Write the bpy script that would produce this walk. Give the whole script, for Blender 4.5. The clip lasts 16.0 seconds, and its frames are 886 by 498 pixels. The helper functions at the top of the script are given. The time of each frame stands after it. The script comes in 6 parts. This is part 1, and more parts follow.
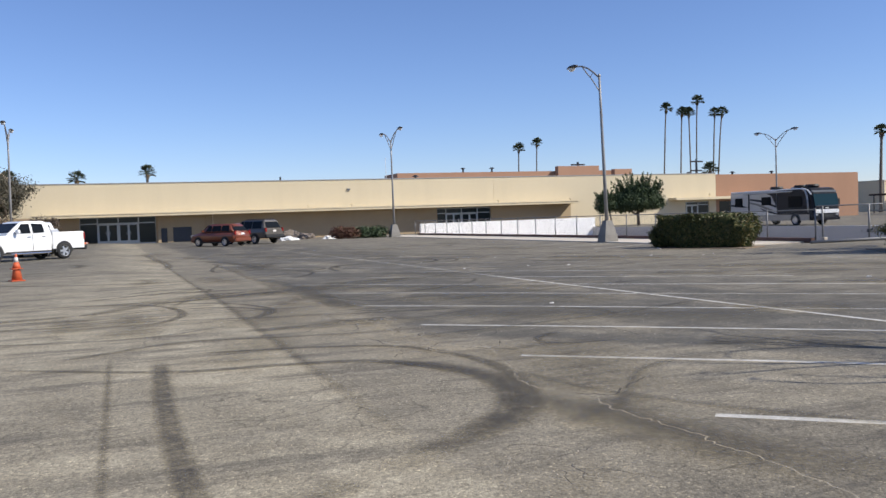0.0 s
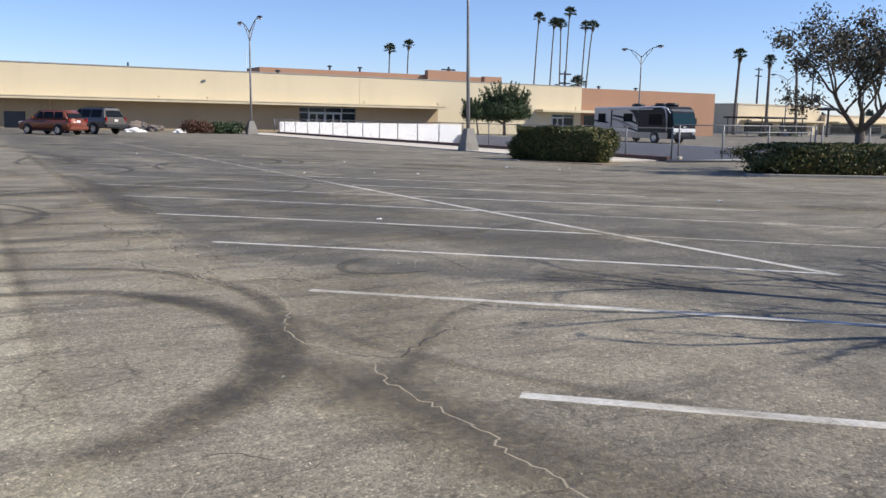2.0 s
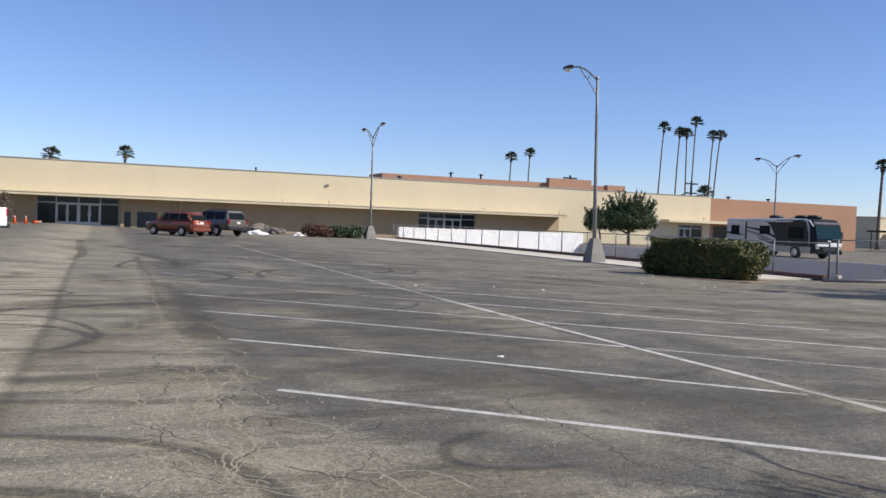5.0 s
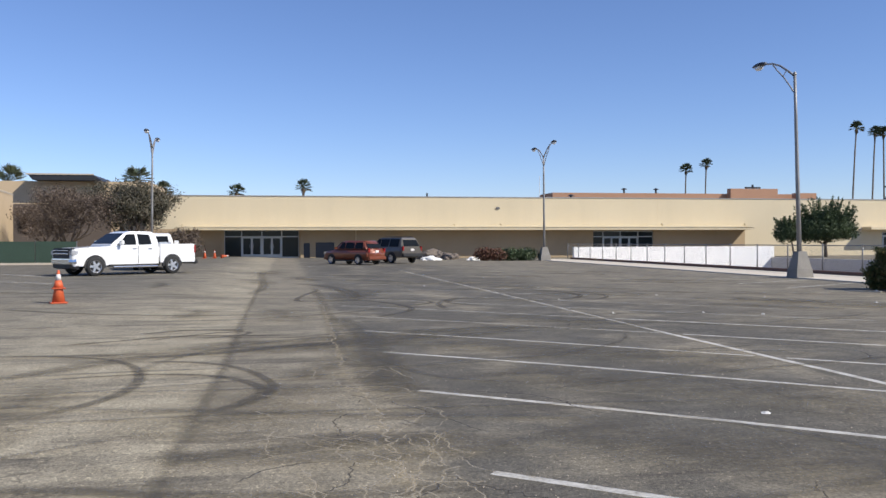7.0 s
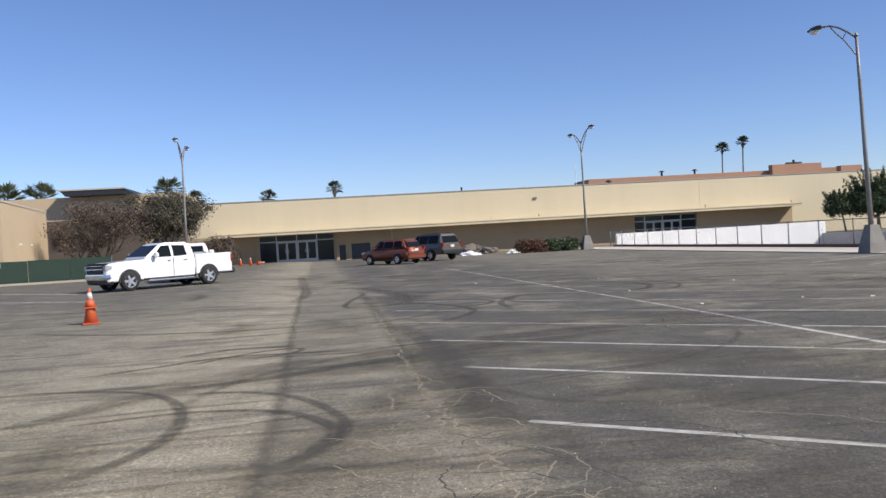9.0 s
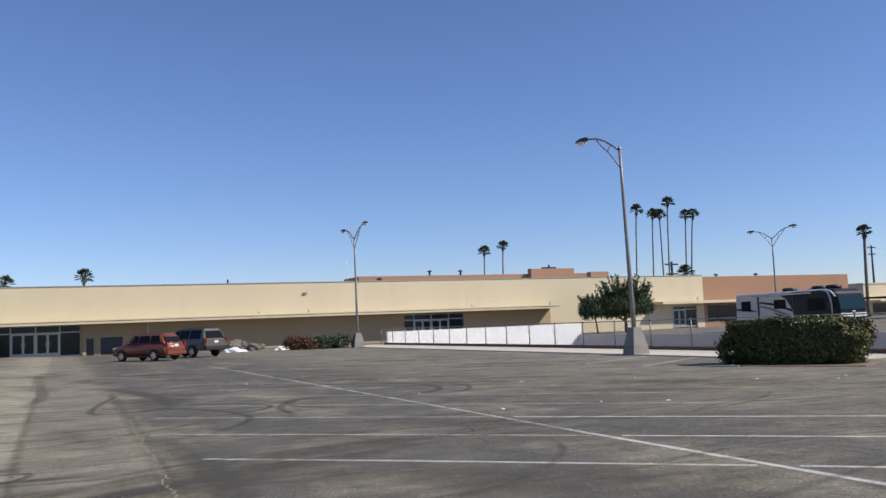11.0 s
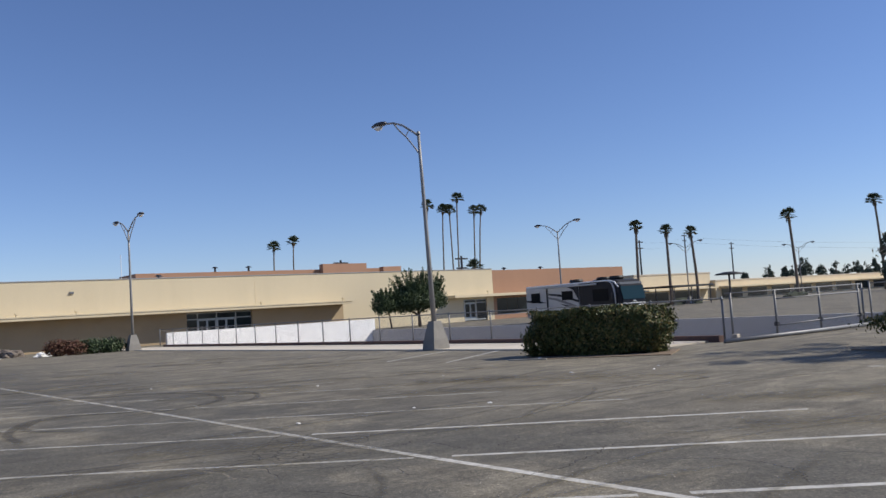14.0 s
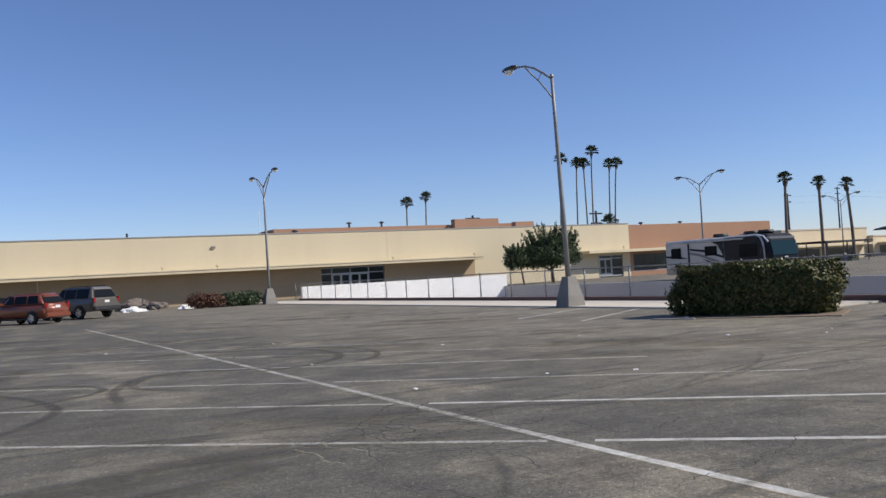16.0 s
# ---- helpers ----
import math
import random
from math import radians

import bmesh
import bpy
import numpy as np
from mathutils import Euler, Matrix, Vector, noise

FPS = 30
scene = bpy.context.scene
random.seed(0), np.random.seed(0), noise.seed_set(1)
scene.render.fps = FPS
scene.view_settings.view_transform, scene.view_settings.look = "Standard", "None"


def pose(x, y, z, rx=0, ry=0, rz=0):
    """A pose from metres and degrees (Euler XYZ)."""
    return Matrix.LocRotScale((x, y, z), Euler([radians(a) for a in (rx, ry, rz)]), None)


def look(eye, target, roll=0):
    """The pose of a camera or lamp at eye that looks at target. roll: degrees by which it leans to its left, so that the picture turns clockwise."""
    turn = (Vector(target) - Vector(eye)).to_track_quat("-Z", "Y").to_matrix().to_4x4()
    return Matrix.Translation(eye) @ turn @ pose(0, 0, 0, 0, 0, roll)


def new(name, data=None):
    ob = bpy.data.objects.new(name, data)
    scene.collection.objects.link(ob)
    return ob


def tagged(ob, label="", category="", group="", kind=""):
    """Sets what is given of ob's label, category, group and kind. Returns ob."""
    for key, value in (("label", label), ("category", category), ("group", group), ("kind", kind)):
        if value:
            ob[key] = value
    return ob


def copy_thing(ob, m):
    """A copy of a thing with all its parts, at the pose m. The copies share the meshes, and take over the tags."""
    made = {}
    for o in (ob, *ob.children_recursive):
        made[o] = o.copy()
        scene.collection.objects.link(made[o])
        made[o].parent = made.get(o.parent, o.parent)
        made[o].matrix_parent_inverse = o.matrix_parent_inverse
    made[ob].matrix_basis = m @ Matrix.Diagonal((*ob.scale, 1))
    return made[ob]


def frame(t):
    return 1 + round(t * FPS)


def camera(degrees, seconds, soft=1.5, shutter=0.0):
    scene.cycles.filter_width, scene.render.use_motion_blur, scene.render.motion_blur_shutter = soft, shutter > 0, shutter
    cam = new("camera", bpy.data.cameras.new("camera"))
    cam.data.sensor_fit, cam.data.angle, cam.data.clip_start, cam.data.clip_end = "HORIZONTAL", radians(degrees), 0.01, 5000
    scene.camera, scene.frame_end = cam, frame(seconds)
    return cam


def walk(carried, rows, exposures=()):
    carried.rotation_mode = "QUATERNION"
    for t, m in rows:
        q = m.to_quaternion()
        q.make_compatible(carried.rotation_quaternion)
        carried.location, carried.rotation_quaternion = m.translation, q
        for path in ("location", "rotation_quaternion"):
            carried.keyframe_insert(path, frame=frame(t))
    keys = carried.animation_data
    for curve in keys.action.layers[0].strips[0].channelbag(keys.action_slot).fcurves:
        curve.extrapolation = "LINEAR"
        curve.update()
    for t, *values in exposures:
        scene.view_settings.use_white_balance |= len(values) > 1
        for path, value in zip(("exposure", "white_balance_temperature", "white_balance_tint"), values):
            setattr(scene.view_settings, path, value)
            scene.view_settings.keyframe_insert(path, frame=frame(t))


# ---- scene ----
cam = camera(54.5, 16.0)
PATH = [
    (0, (-3.971, -5.028, 1.482), (-3.256, -3.162, 1.41), -2.0),
    (0.5, (-3.598, -4.705, 1.477), (-2.857, -2.855, 1.32), 0.1),
    (1, (-3.263, -4.362, 1.478), (-2.525, -2.517, 1.254), -0.9),
    (1.5, (-2.878, -4.076, 1.484), (-2.114, -2.258, 1.145), -0.7),
    (2, (-2.577, -3.649, 1.455), (-1.597, -1.931, 1.158), 1.1),
    (2.5, (-2.292, -3.291, 1.45), (-1.452, -1.49, 1.224), -1.2),
    (3, (-2.118, -2.828, 1.462), (-1.233, -1.037, 1.379), 2.8),
    (3.2, (-2.046, -2.608, 1.485), (-1.126, -0.833, 1.429), 3.7),
    (5.3, (-1.438, -0.84, 1.51), (-0.773, 1.045, 1.442), 2.0),
    (5.5, (-1.424, -0.611, 1.538), (-0.82, 1.294, 1.463), 1.9),
    (6, (-1.311, -0.086, 1.509), (-0.884, 1.866, 1.425), 1.3),
    (6.5, (-1.339, 0.385, 1.514), (-0.99, 2.354, 1.464), 1.2),
    (7, (-1.343, 0.796, 1.519), (-0.979, 2.762, 1.502), -0.2),
    (7.5, (-1.373, 1.355, 1.506), (-1.052, 3.329, 1.471), -2.2),
    (8, (-1.485, 1.802, 1.52), (-1.203, 3.78, 1.419), -3.5),
    (8.2, (-1.497, 1.971, 1.513), (-1.22, 3.949, 1.416), -3.4),
    (10.3, (-1.818, 3.848, 1.534), (-1.322, 5.781, 1.674), -1.3),
    (10.5, (-1.775, 4.02, 1.517), (-1.163, 5.918, 1.668), -1.6),
    (11, (-1.605, 4.49, 1.535), (-0.789, 6.308, 1.707), -2.3),
    (11.5, (-1.601, 4.868, 1.55), (-0.684, 6.635, 1.747), -2.8),
    (12, (-1.332, 5.335, 1.54), (-0.376, 7.076, 1.771), -2.8),
    (12.5, (-1.19, 5.736, 1.53), (-0.138, 7.418, 1.777), -2.0),
    (13, (-0.877, 6.143, 1.506), (0.245, 7.782, 1.742), -2.9),
    (13.5, (-0.695, 6.422, 1.513), (0.465, 8.042, 1.685), -3.0),
    (14, (-0.446, 6.813, 1.508), (0.784, 8.384, 1.647), -3.6),
    (14.5, (-0.08, 7.184, 1.509), (1.166, 8.741, 1.655), -3.5),
    (15, (0.085, 7.526, 1.511), (1.269, 9.13, 1.671), -2.3),
    (15.5, (0.346, 7.854, 1.486), (1.408, 9.544, 1.619), -3.0),
    (16, (0.573, 8.235, 1.448), (1.545, 9.983, 1.504), -3.3),
]
walk(cam, [(t, look(eye, target, roll)) for t, eye, target, roll in PATH], exposures=[(0.0, 0.18), (1.0, 0.28), (3.2, 0.32), (5.3, 0.19), (8.2, 0.17), (10.3, 0.02), (11.2, 0.05), (12.1, 0.1), (13.0, -0.22), (14.2, -0.08), (15.5, -0.1), (16.0, -0.02)])

# ---- light ----
SUN_TO = Vector((1.0, -0.74, 1.04)).normalized()
sun_data = bpy.data.lights.new("sun", "SUN")
sun_data.energy, sun_data.angle, sun_data.color = 4.9, radians(0.53), (1.0, 0.94, 0.84)
sun = new("sun", sun_data)
sun.matrix_world = look((30, -20, 60), Vector((30, -20, 60)) - SUN_TO)
world = bpy.data.worlds.new("sky")
scene.world = world
world.use_nodes = True
wn, wl = world.node_tree.nodes, world.node_tree.links
sky = wn.new("ShaderNodeTexSky")
sky.sky_type, sky.sun_disc = "NISHITA", False
sky.sun_elevation = math.asin(SUN_TO.z)
sky.sun_rotation = math.atan2(SUN_TO.x, SUN_TO.y)
sky.air_density, sky.dust_density, sky.ozone_density = 1.0, 0.2, 6.0
sky.altitude = 1000
haze = wn.new("ShaderNodeMix")
haze.data_type, haze.blend_type = "RGBA", "MULTIPLY"
haze.inputs[0].default_value = 1.0
haze.inputs[7].default_value = (1.04, 0.985, 1.11, 1)
wl.new(sky.outputs[0], haze.inputs[6])
wl.new(haze.outputs[2], wn["Background"].inputs[0])
wn["Background"].inputs[1].default_value = 0.113


# ---- materials ----
def tree_of(name):
    m = bpy.data.materials.new(name)
    m.use_nodes = True
    nt = m.node_tree
    return m, nt, nt.nodes["Principled BSDF"]


def noise_node(nt, vec, scale, detail=4.0, rough=0.55):
    n = nt.nodes.new("ShaderNodeTexNoise")
    n.inputs["Scale"].default_value, n.inputs["Detail"].default_value, n.inputs["Roughness"].default_value = scale, detail, rough
    nt.links.new(vec, n.inputs["Vector"])
    return n.outputs["Fac"]


def ramp(nt, fac, stops):
    r = nt.nodes.new("ShaderNodeValToRGB")
    e = r.color_ramp.elements
    while len(e) < len(stops):
        e.new(0.5)
    for k, (pos, col) in enumerate(stops):
        e[k].position = pos
        e[k].color = (*col, 1) if len(col) == 3 else col
    nt.links.new(fac, r.inputs[0])
    return r.outputs[0]


def mix(nt, fac, a, b, mode="MIX"):
    n = nt.nodes.new("ShaderNodeMix")
    n.data_type, n.blend_type = "RGBA", mode
    for sock, v in ((n.inputs[0], fac), (n.inputs[6], a), (n.inputs[7], b)):
        if isinstance(v, (int, float)):
            sock.default_value = v
        elif isinstance(v, tuple):
            sock.default_value = (*v, 1)
        else:
            nt.links.new(v, sock)
    return n.outputs[2]


def calc(nt, op, a, b=0.0, c=0.0):
    n = nt.nodes.new("ShaderNodeMath")
    n.operation = op
    for sock, v in zip(n.inputs, (a, b, c)):
        if isinstance(v, (int, float)):
            sock.default_value = v
        else:
            nt.links.new(v, sock)
    return n.outputs[0]


def where(nt):
    return nt.nodes.new("ShaderNodeNewGeometry").outputs["Position"]


def stretched(nt, vec, sx, sy, sz):
    n = nt.nodes.new("ShaderNodeMapping")
    n.inputs["Scale"].default_value = (sx, sy, sz)
    nt.links.new(vec, n.inputs["Vector"])
    return n.outputs[0]


def bumped(nt, bsdf, height, strength, distance=0.01):
    b = nt.nodes.new("ShaderNodeBump")
    b.inputs["Strength"].default_value, b.inputs["Distance"].default_value = strength, distance
    nt.links.new(height, b.inputs["Height"])
    nt.links.new(b.outputs[0], bsdf.inputs["Normal"])


def surface(name, colour, rough=0.7, metal=0.0, grain=30.0, stain=0.8, vary=0.12, dirt=0.15, bump=0.15, coat=0.0, island=0.0, streak=False):
    """A painted, cast or woven surface with fine grain, broad stains and some relief."""
    m, nt, b = tree_of(name)
    p = where(nt)
    fine = noise_node(nt, p, grain, 3)
    broad = noise_node(nt, stretched(nt, p, 1.0, 1.0, 0.12 if streak else 1.0), stain, 5, 0.6)
    c = Vector(colour)
    light, dark = tuple(min(1.0, x * (1 + vary)) for x in c), tuple(x * (1 - vary) for x in c)
    col = ramp(nt, fine, [(0.3, dark), (0.7, light)])
    col = mix(nt, calc(nt, "MULTIPLY", ramp(nt, broad, [(0.45, (0, 0, 0)), (0.75, (1, 1, 1))]), dirt), col, tuple(x * 0.55 for x in c))
    if island:
        g = nt.nodes.new("ShaderNodeNewGeometry").outputs["Random Per Island"]
        col = mix(nt, island, col, ramp(nt, g, [(0.0, tuple(x * 0.35 for x in c)), (1.0, tuple(min(1, x * 1.7) for x in c))]))
    nt.links.new(col, b.inputs["Base Color"])
    b.inputs["Roughness"].default_value, b.inputs["Metallic"].default_value = rough, metal
    b.inputs["Coat Weight"].default_value = coat
    if bump:
        bumped(nt, b, fine, bump)
    return m


def leafy(name, colours, rough=0.55):
    """Leaves whose tint differs from leaf to leaf."""
    m, nt, b = tree_of(name)
    g = nt.nodes.new("ShaderNodeNewGeometry").outputs["Random Per Island"]
    n = noise_node(nt, where(nt), 1.3, 3)
    k = len(colours) - 1
    col = ramp(nt, g, [(i / k, c) for i, c in enumerate(colours)])
    nt.links.new(mix(nt, calc(nt, "MULTIPLY", n, 0.5), col, colours[0]), b.inputs["Base Color"])
    b.inputs["Roughness"].default_value = rough
    b.inputs["Specular IOR Level"].default_value = 0.18
    return m


def asphalt_material():
    m, nt, b = tree_of("asphalt")
    p = where(nt)
    sep = nt.nodes.new("ShaderNodeSeparateXYZ")
    nt.links.new(p, sep.inputs[0])
    x, y = sep.outputs[0], sep.outputs[1]

    def grey(lo, hi, a=0.0, c=1.0):
        return [(lo, (a, a, a)), (hi, (c, c, c))]

    warp = noise_node(nt, p, 0.6, 6, 0.65)
    big = noise_node(nt, p, 0.16, 6, 0.6)
    wide = noise_node(nt, stretched(nt, p, 0.55, 0.3, 1), 1.0, 6, 0.6)
    mid = noise_node(nt, p, 1.7, 6, 0.65)
    fray = noise_node(nt, p, 5.0, 5, 0.65)
    # three strips of paving: bleached outer lane, browner inner lane, sealed stalls
    tan = ramp(nt, mid, [(0.3, (0.285, 0.248, 0.180)), (0.7, (0.450, 0.400, 0.300))])
    brown = ramp(nt, mid, [(0.3, (0.192, 0.168, 0.125)), (0.7, (0.335, 0.297, 0.227))])
    dark = ramp(nt, mid, [(0.3, (0.084, 0.079, 0.068)), (0.7, (0.150, 0.139, 0.118))])
    seam = calc(nt, "MULTIPLY_ADD", fray, 0.55, calc(nt, "MULTIPLY_ADD", warp, 0.25, calc(nt, "ADD", x, 2.12 - 0.4)))
    col = mix(nt, ramp(nt, calc(nt, "ADD", seam, 0.5), grey(0.42, 0.58)), tan, brown)
    # sealed stalls begin past the cracked joint; their edge is ragged and the coat is worn through in patches
    south = ramp(nt, calc(nt, "MULTIPLY_ADD", y, 0.1, 0.3), [(0.42, (3.0, 3.0, 3.0)), (0.85, (0, 0, 0))])
    edge = calc(nt, "ADD", calc(nt, "MULTIPLY_ADD", fray, 0.9, calc(nt, "MULTIPLY_ADD", warp, 1.6, -1.25)), calc(nt, "SUBTRACT", calc(nt, "ADD", x, 0.3), south))
    sealed = ramp(nt, calc(nt, "MULTIPLY_ADD", edge, 0.05, 0.1), [(0.09, (0, 0, 0)), (0.115, (1, 1, 1)), (0.42, (1, 1, 1)), (0.66, (0.3, 0.3, 0.3))])
    coat = ramp(nt, wide, [(0.38, (0.2, 0.2, 0.2)), (0.47, (0.8, 0.8, 0.8)), (0.6, (1, 1, 1))])
    col = mix(nt, calc(nt, "MULTIPLY", sealed, coat), col, dark)
    # greyer ground round the parked trucks
    west = calc(nt, "MULTIPLY", ramp(nt, calc(nt, "MULTIPLY_ADD", calc(nt, "MULTIPLY_ADD", warp, 5.0, x), -0.1, -0.05), grey(0.0, 0.3)), ramp(nt, calc(nt, "MULTIPLY", y, 0.02), grey(0.2, 0.6)))
    col = mix(nt, calc(nt, "MULTIPLY", west, 0.75), col, dark)
    # weather stains, and the smears that turning cars drew across the lanes
    col = mix(nt, ramp(nt, big, grey(0.5, 0.7, 0.0, 0.6)), col, (0.098, 0.087, 0.070))
    for sx, sy, size, lo, hi, most in ((0.3, 1.9, 1.1, 0.5, 0.64, 0.62), (0.16, 1.0, 1.3, 0.53, 0.66, 0.6), (0.9, 0.28, 0.9, 0.56, 0.7, 0.4)):
        streak = noise_node(nt, stretched(nt, p, sx, sy, 1), size, 7, 0.7)
        col = mix(nt, ramp(nt, streak, grey(lo, hi, 0.0, most)), col, (0.092, 0.082, 0.068))
    bleach = noise_node(nt, stretched(nt, p, 0.5, 1.4, 1), 0.9, 6, 0.7)
    col = mix(nt, ramp(nt, bleach, grey(0.55, 0.72, 0.0, 0.4)), col, (0.34, 0.30, 0.225))
    # fine shrinkage cracks
    cell = nt.nodes.new("ShaderNodeTexVoronoi")
    cell.feature = "DISTANCE_TO_EDGE"
    cell.inputs["Scale"].default_value = 1.9
    bent = nt.nodes.new("ShaderNodeVectorMath")
    bent.operation = "MULTIPLY_ADD"
    shift = nt.nodes.new("ShaderNodeTexNoise")
    shift.inputs["Scale"].default_value, shift.inputs["Detail"].default_value = 3.0, 5.0
    nt.links.new(p, shift.inputs["Vector"])
    nt.links.new(shift.outputs["Color"], bent.inputs[0])
    bent.inputs[1].default_value = (0.5, 0.5, 0.0)
    nt.links.new(p, bent.inputs[2])
    nt.links.new(bent.outputs[0], cell.inputs["Vector"])
    hair = calc(nt, "MULTIPLY", ramp(nt, cell.outputs["Distance"], [(0.0, (0.6, 0.6, 0.6)), (0.022, (0, 0, 0))]), ramp(nt, noise_node(nt, p, 0.35, 4), grey(0.46, 0.6)))
    col = mix(nt, hair, col, (0.06, 0.052, 0.042))
    # aggregate: pale and dark chips
    chips = nt.nodes.new("ShaderNodeTexVoronoi")
    chips.inputs["Scale"].default_value = 75
    nt.links.new(p, chips.inputs["Vector"])
    tone = ramp(nt, chips.outputs["Color"], [(0.0, (0.30, 0.30, 0.30)), (0.5, (0.9, 0.9, 0.9)), (0.8, (1.1, 1.1, 1.08)), (0.9, (1.8, 1.75, 1.65)), (1.0, (2.7, 2.6, 2.4))])
    col = mix(nt, 0.66, col, tone, "MULTIPLY")
    clump = noise_node(nt, p, 22, 4, 0.7)
    col = mix(nt, 0.6, col, ramp(nt, clump, [(0.32, (0.45, 0.45, 0.45)), (0.62, (1.25, 1.25, 1.22))]), "MULTIPLY")
    nt.links.new(col, b.inputs["Base Color"])
    b.inputs["Roughness"].default_value = 0.88
    b.inputs["Specular IOR Level"].default_value = 0.3
    relief = calc(nt, "MULTIPLY_ADD", chips.outputs["Distance"], -0.6, calc(nt, "MULTIPLY", mid, 0.5))
    bumped(nt, b, relief, 0.55, 0.008)
    return m


def worn_decal(name, colour, solid, edge=0.1, wear_scale=6.0, wear=0.5, rough=0.8, bias=0.0):
    """A mark that lies on the asphalt: u runs across it, v along it; it thins out at its sides and where it is worn."""
    m, nt, b = tree_of(name)
    uv = nt.nodes.new("ShaderNodeUVMap").outputs[0]
    sep = nt.nodes.new("ShaderNodeSeparateXYZ")
    nt.links.new(uv, sep.inputs[0])
    side = calc(nt, "ABSOLUTE", calc(nt, "SUBTRACT", sep.outputs[0], 0.5))
    soft = ramp(nt, side, [(max(0.0, 0.5 - edge), (1, 1, 1)), (0.5, (0, 0, 0))])
    ends = ramp(nt, sep.outputs[1], [(0.0, (0, 0, 0)), (0.08, (1, 1, 1)), (0.85, (1, 1, 1)), (1.0, (0, 0, 0))]) if solid < 0.9 else 1.0
    n1, n2 = noise_node(nt, where(nt), wear_scale, 6, 0.7), noise_node(nt, where(nt), wear_scale * 9, 3, 0.7)
    worn = ramp(nt, calc(nt, "MULTIPLY_ADD", n2, 0.45, calc(nt, "MULTIPLY", n1, 0.75)), [(0.45 - 0.2 * wear + bias, (1 - wear, 1 - wear, 1 - wear)), (0.45 + 0.28 * wear + bias, (1, 1, 1))])
    a = calc(nt, "MULTIPLY", calc(nt, "MULTIPLY", soft, worn), solid)
    nt.links.new(calc(nt, "MULTIPLY", a, ends), b.inputs["Alpha"])
    nt.links.new(mix(nt, calc(nt, "MULTIPLY", n2, 0.6), colour, tuple(c * 0.7 for c in colour)), b.inputs["Base Color"])
    b.inputs["Roughness"].default_value = rough
    return m


def glass_dark(name, tint, spec=0.22):
    m, nt, b = tree_of(name)
    b.inputs["Base Color"].default_value = (*tint, 1)
    n = noise_node(nt, where(nt), 2.5, 3)
    nt.links.new(ramp(nt, n, [(0.3, (0.04, 0.04, 0.04)), (0.8, (0.16, 0.16, 0.16))]), b.inputs["Roughness"])
    b.inputs["Specular IOR Level"].default_value = spec
    return m


ASPHALT = asphalt_material()
LINE_PAINT = worn_decal("line_paint", (0.66, 0.64, 0.59), 0.95, 0.12, 4.0, 0.8, 0.7, 0.07)
OLD_PAINT = worn_decal("old_line_paint", (0.56, 0.54, 0.49), 0.94, 0.15, 1.8, 0.96, 0.75, 0.12)
RUBBER_MARK = worn_decal("rubber_mark", (0.042, 0.039, 0.036), 0.78, 0.3, 6.0, 0.65, 0.8, 0.07)
FAINT_MARK = worn_decal("faint_rubber_mark", (0.045, 0.043, 0.041), 0.6, 0.42, 4.0, 0.8, 0.8, 0.1)
SMEAR = worn_decal("broad_rubber_smear", (0.05, 0.047, 0.042), 0.64, 0.3, 2.8, 0.85, 0.8, 0.06)
STAIN = worn_decal("dark_stain", (0.055, 0.05, 0.043), 0.7, 0.5, 1.8, 0.97, 0.8, 0.08)
CRACK_DIRT = worn_decal("crack_dirt", (0.33, 0.285, 0.21), 0.9, 0.3, 5.0, 0.75, 0.95, 0.03)
CRACK_DARK = worn_decal("crack_dark", (0.04, 0.035, 0.03), 0.8, 0.3, 8.0, 0.4, 0.95)
CREAM = surface("cream_stucco", (0.62, 0.53, 0.365), 0.85, 0, 25, 0.35, 0.05, 0.16, 0.2, streak=True)
# Tan wall paint; its darkness also puts canopy shade into the colour.
TAN_LOW = surface("tan_paint_canopy_shade", (0.40, 0.30, 0.185), 0.85, 0, 25, 0.5, 0.06, 0.25, 0.2)
CREAM_LOW = surface("beige_stucco", (0.62, 0.52, 0.36), 0.85, 0, 25, 0.5, 0.06, 0.2, 0.2)
TRIM_CREAM = surface("canopy_paint", (0.63, 0.53, 0.355), 0.7, 0, 20, 0.8, 0.06, 0.3, 0.1)
# Brown for the west entrance recess: its shade is held in the colour.
RECESS = surface("recess_shade_brown", (0.11, 0.085, 0.068), 0.9, 0, 25, 0.6, 0.1, 0.3, 0.1)
TERRACOTTA = surface("terracotta_stucco", (0.36, 0.20, 0.122), 0.85, 0, 25, 0.4, 0.06, 0.2, 0.2, streak=True)
TAN = surface("tan_stucco", (0.55, 0.42, 0.27), 0.85, 0, 25, 0.4, 0.06, 0.2, 0.2)
WHITE_WALL = surface("white_wall_paint", (0.88, 0.87, 0.85), 0.75, 0, 25, 0.9, 0.03, 0.14, 0.1, streak=True)
CONCRETE = surface("concrete", (0.44, 0.41, 0.36), 0.9, 0, 40, 0.9, 0.12, 0.35, 0.3)
FOOT_CONCRETE = surface("stained_concrete", (0.24, 0.225, 0.2), 0.9, 0, 30, 1.5, 0.15, 0.4, 0.3)
PALE_CONCRETE = surface("pale_concrete", (0.50, 0.43, 0.34), 0.9, 0, 40, 0.7, 0.1, 0.25, 0.3)
PAVING = surface("pale_paving", (0.60, 0.53, 0.43), 0.9, 0, 40, 0.7, 0.08, 0.2, 0.3)
PIT_WALL = surface("pale_grey_wall", (0.43, 0.415, 0.40), 0.85, 0, 25, 0.5, 0.04, 0.15, 0.1, streak=True)
RED_KERB = surface("faded_red_kerb_paint", (0.125, 0.07, 0.055), 0.8, 0, 30, 2.0, 0.15, 0.5, 0.3)
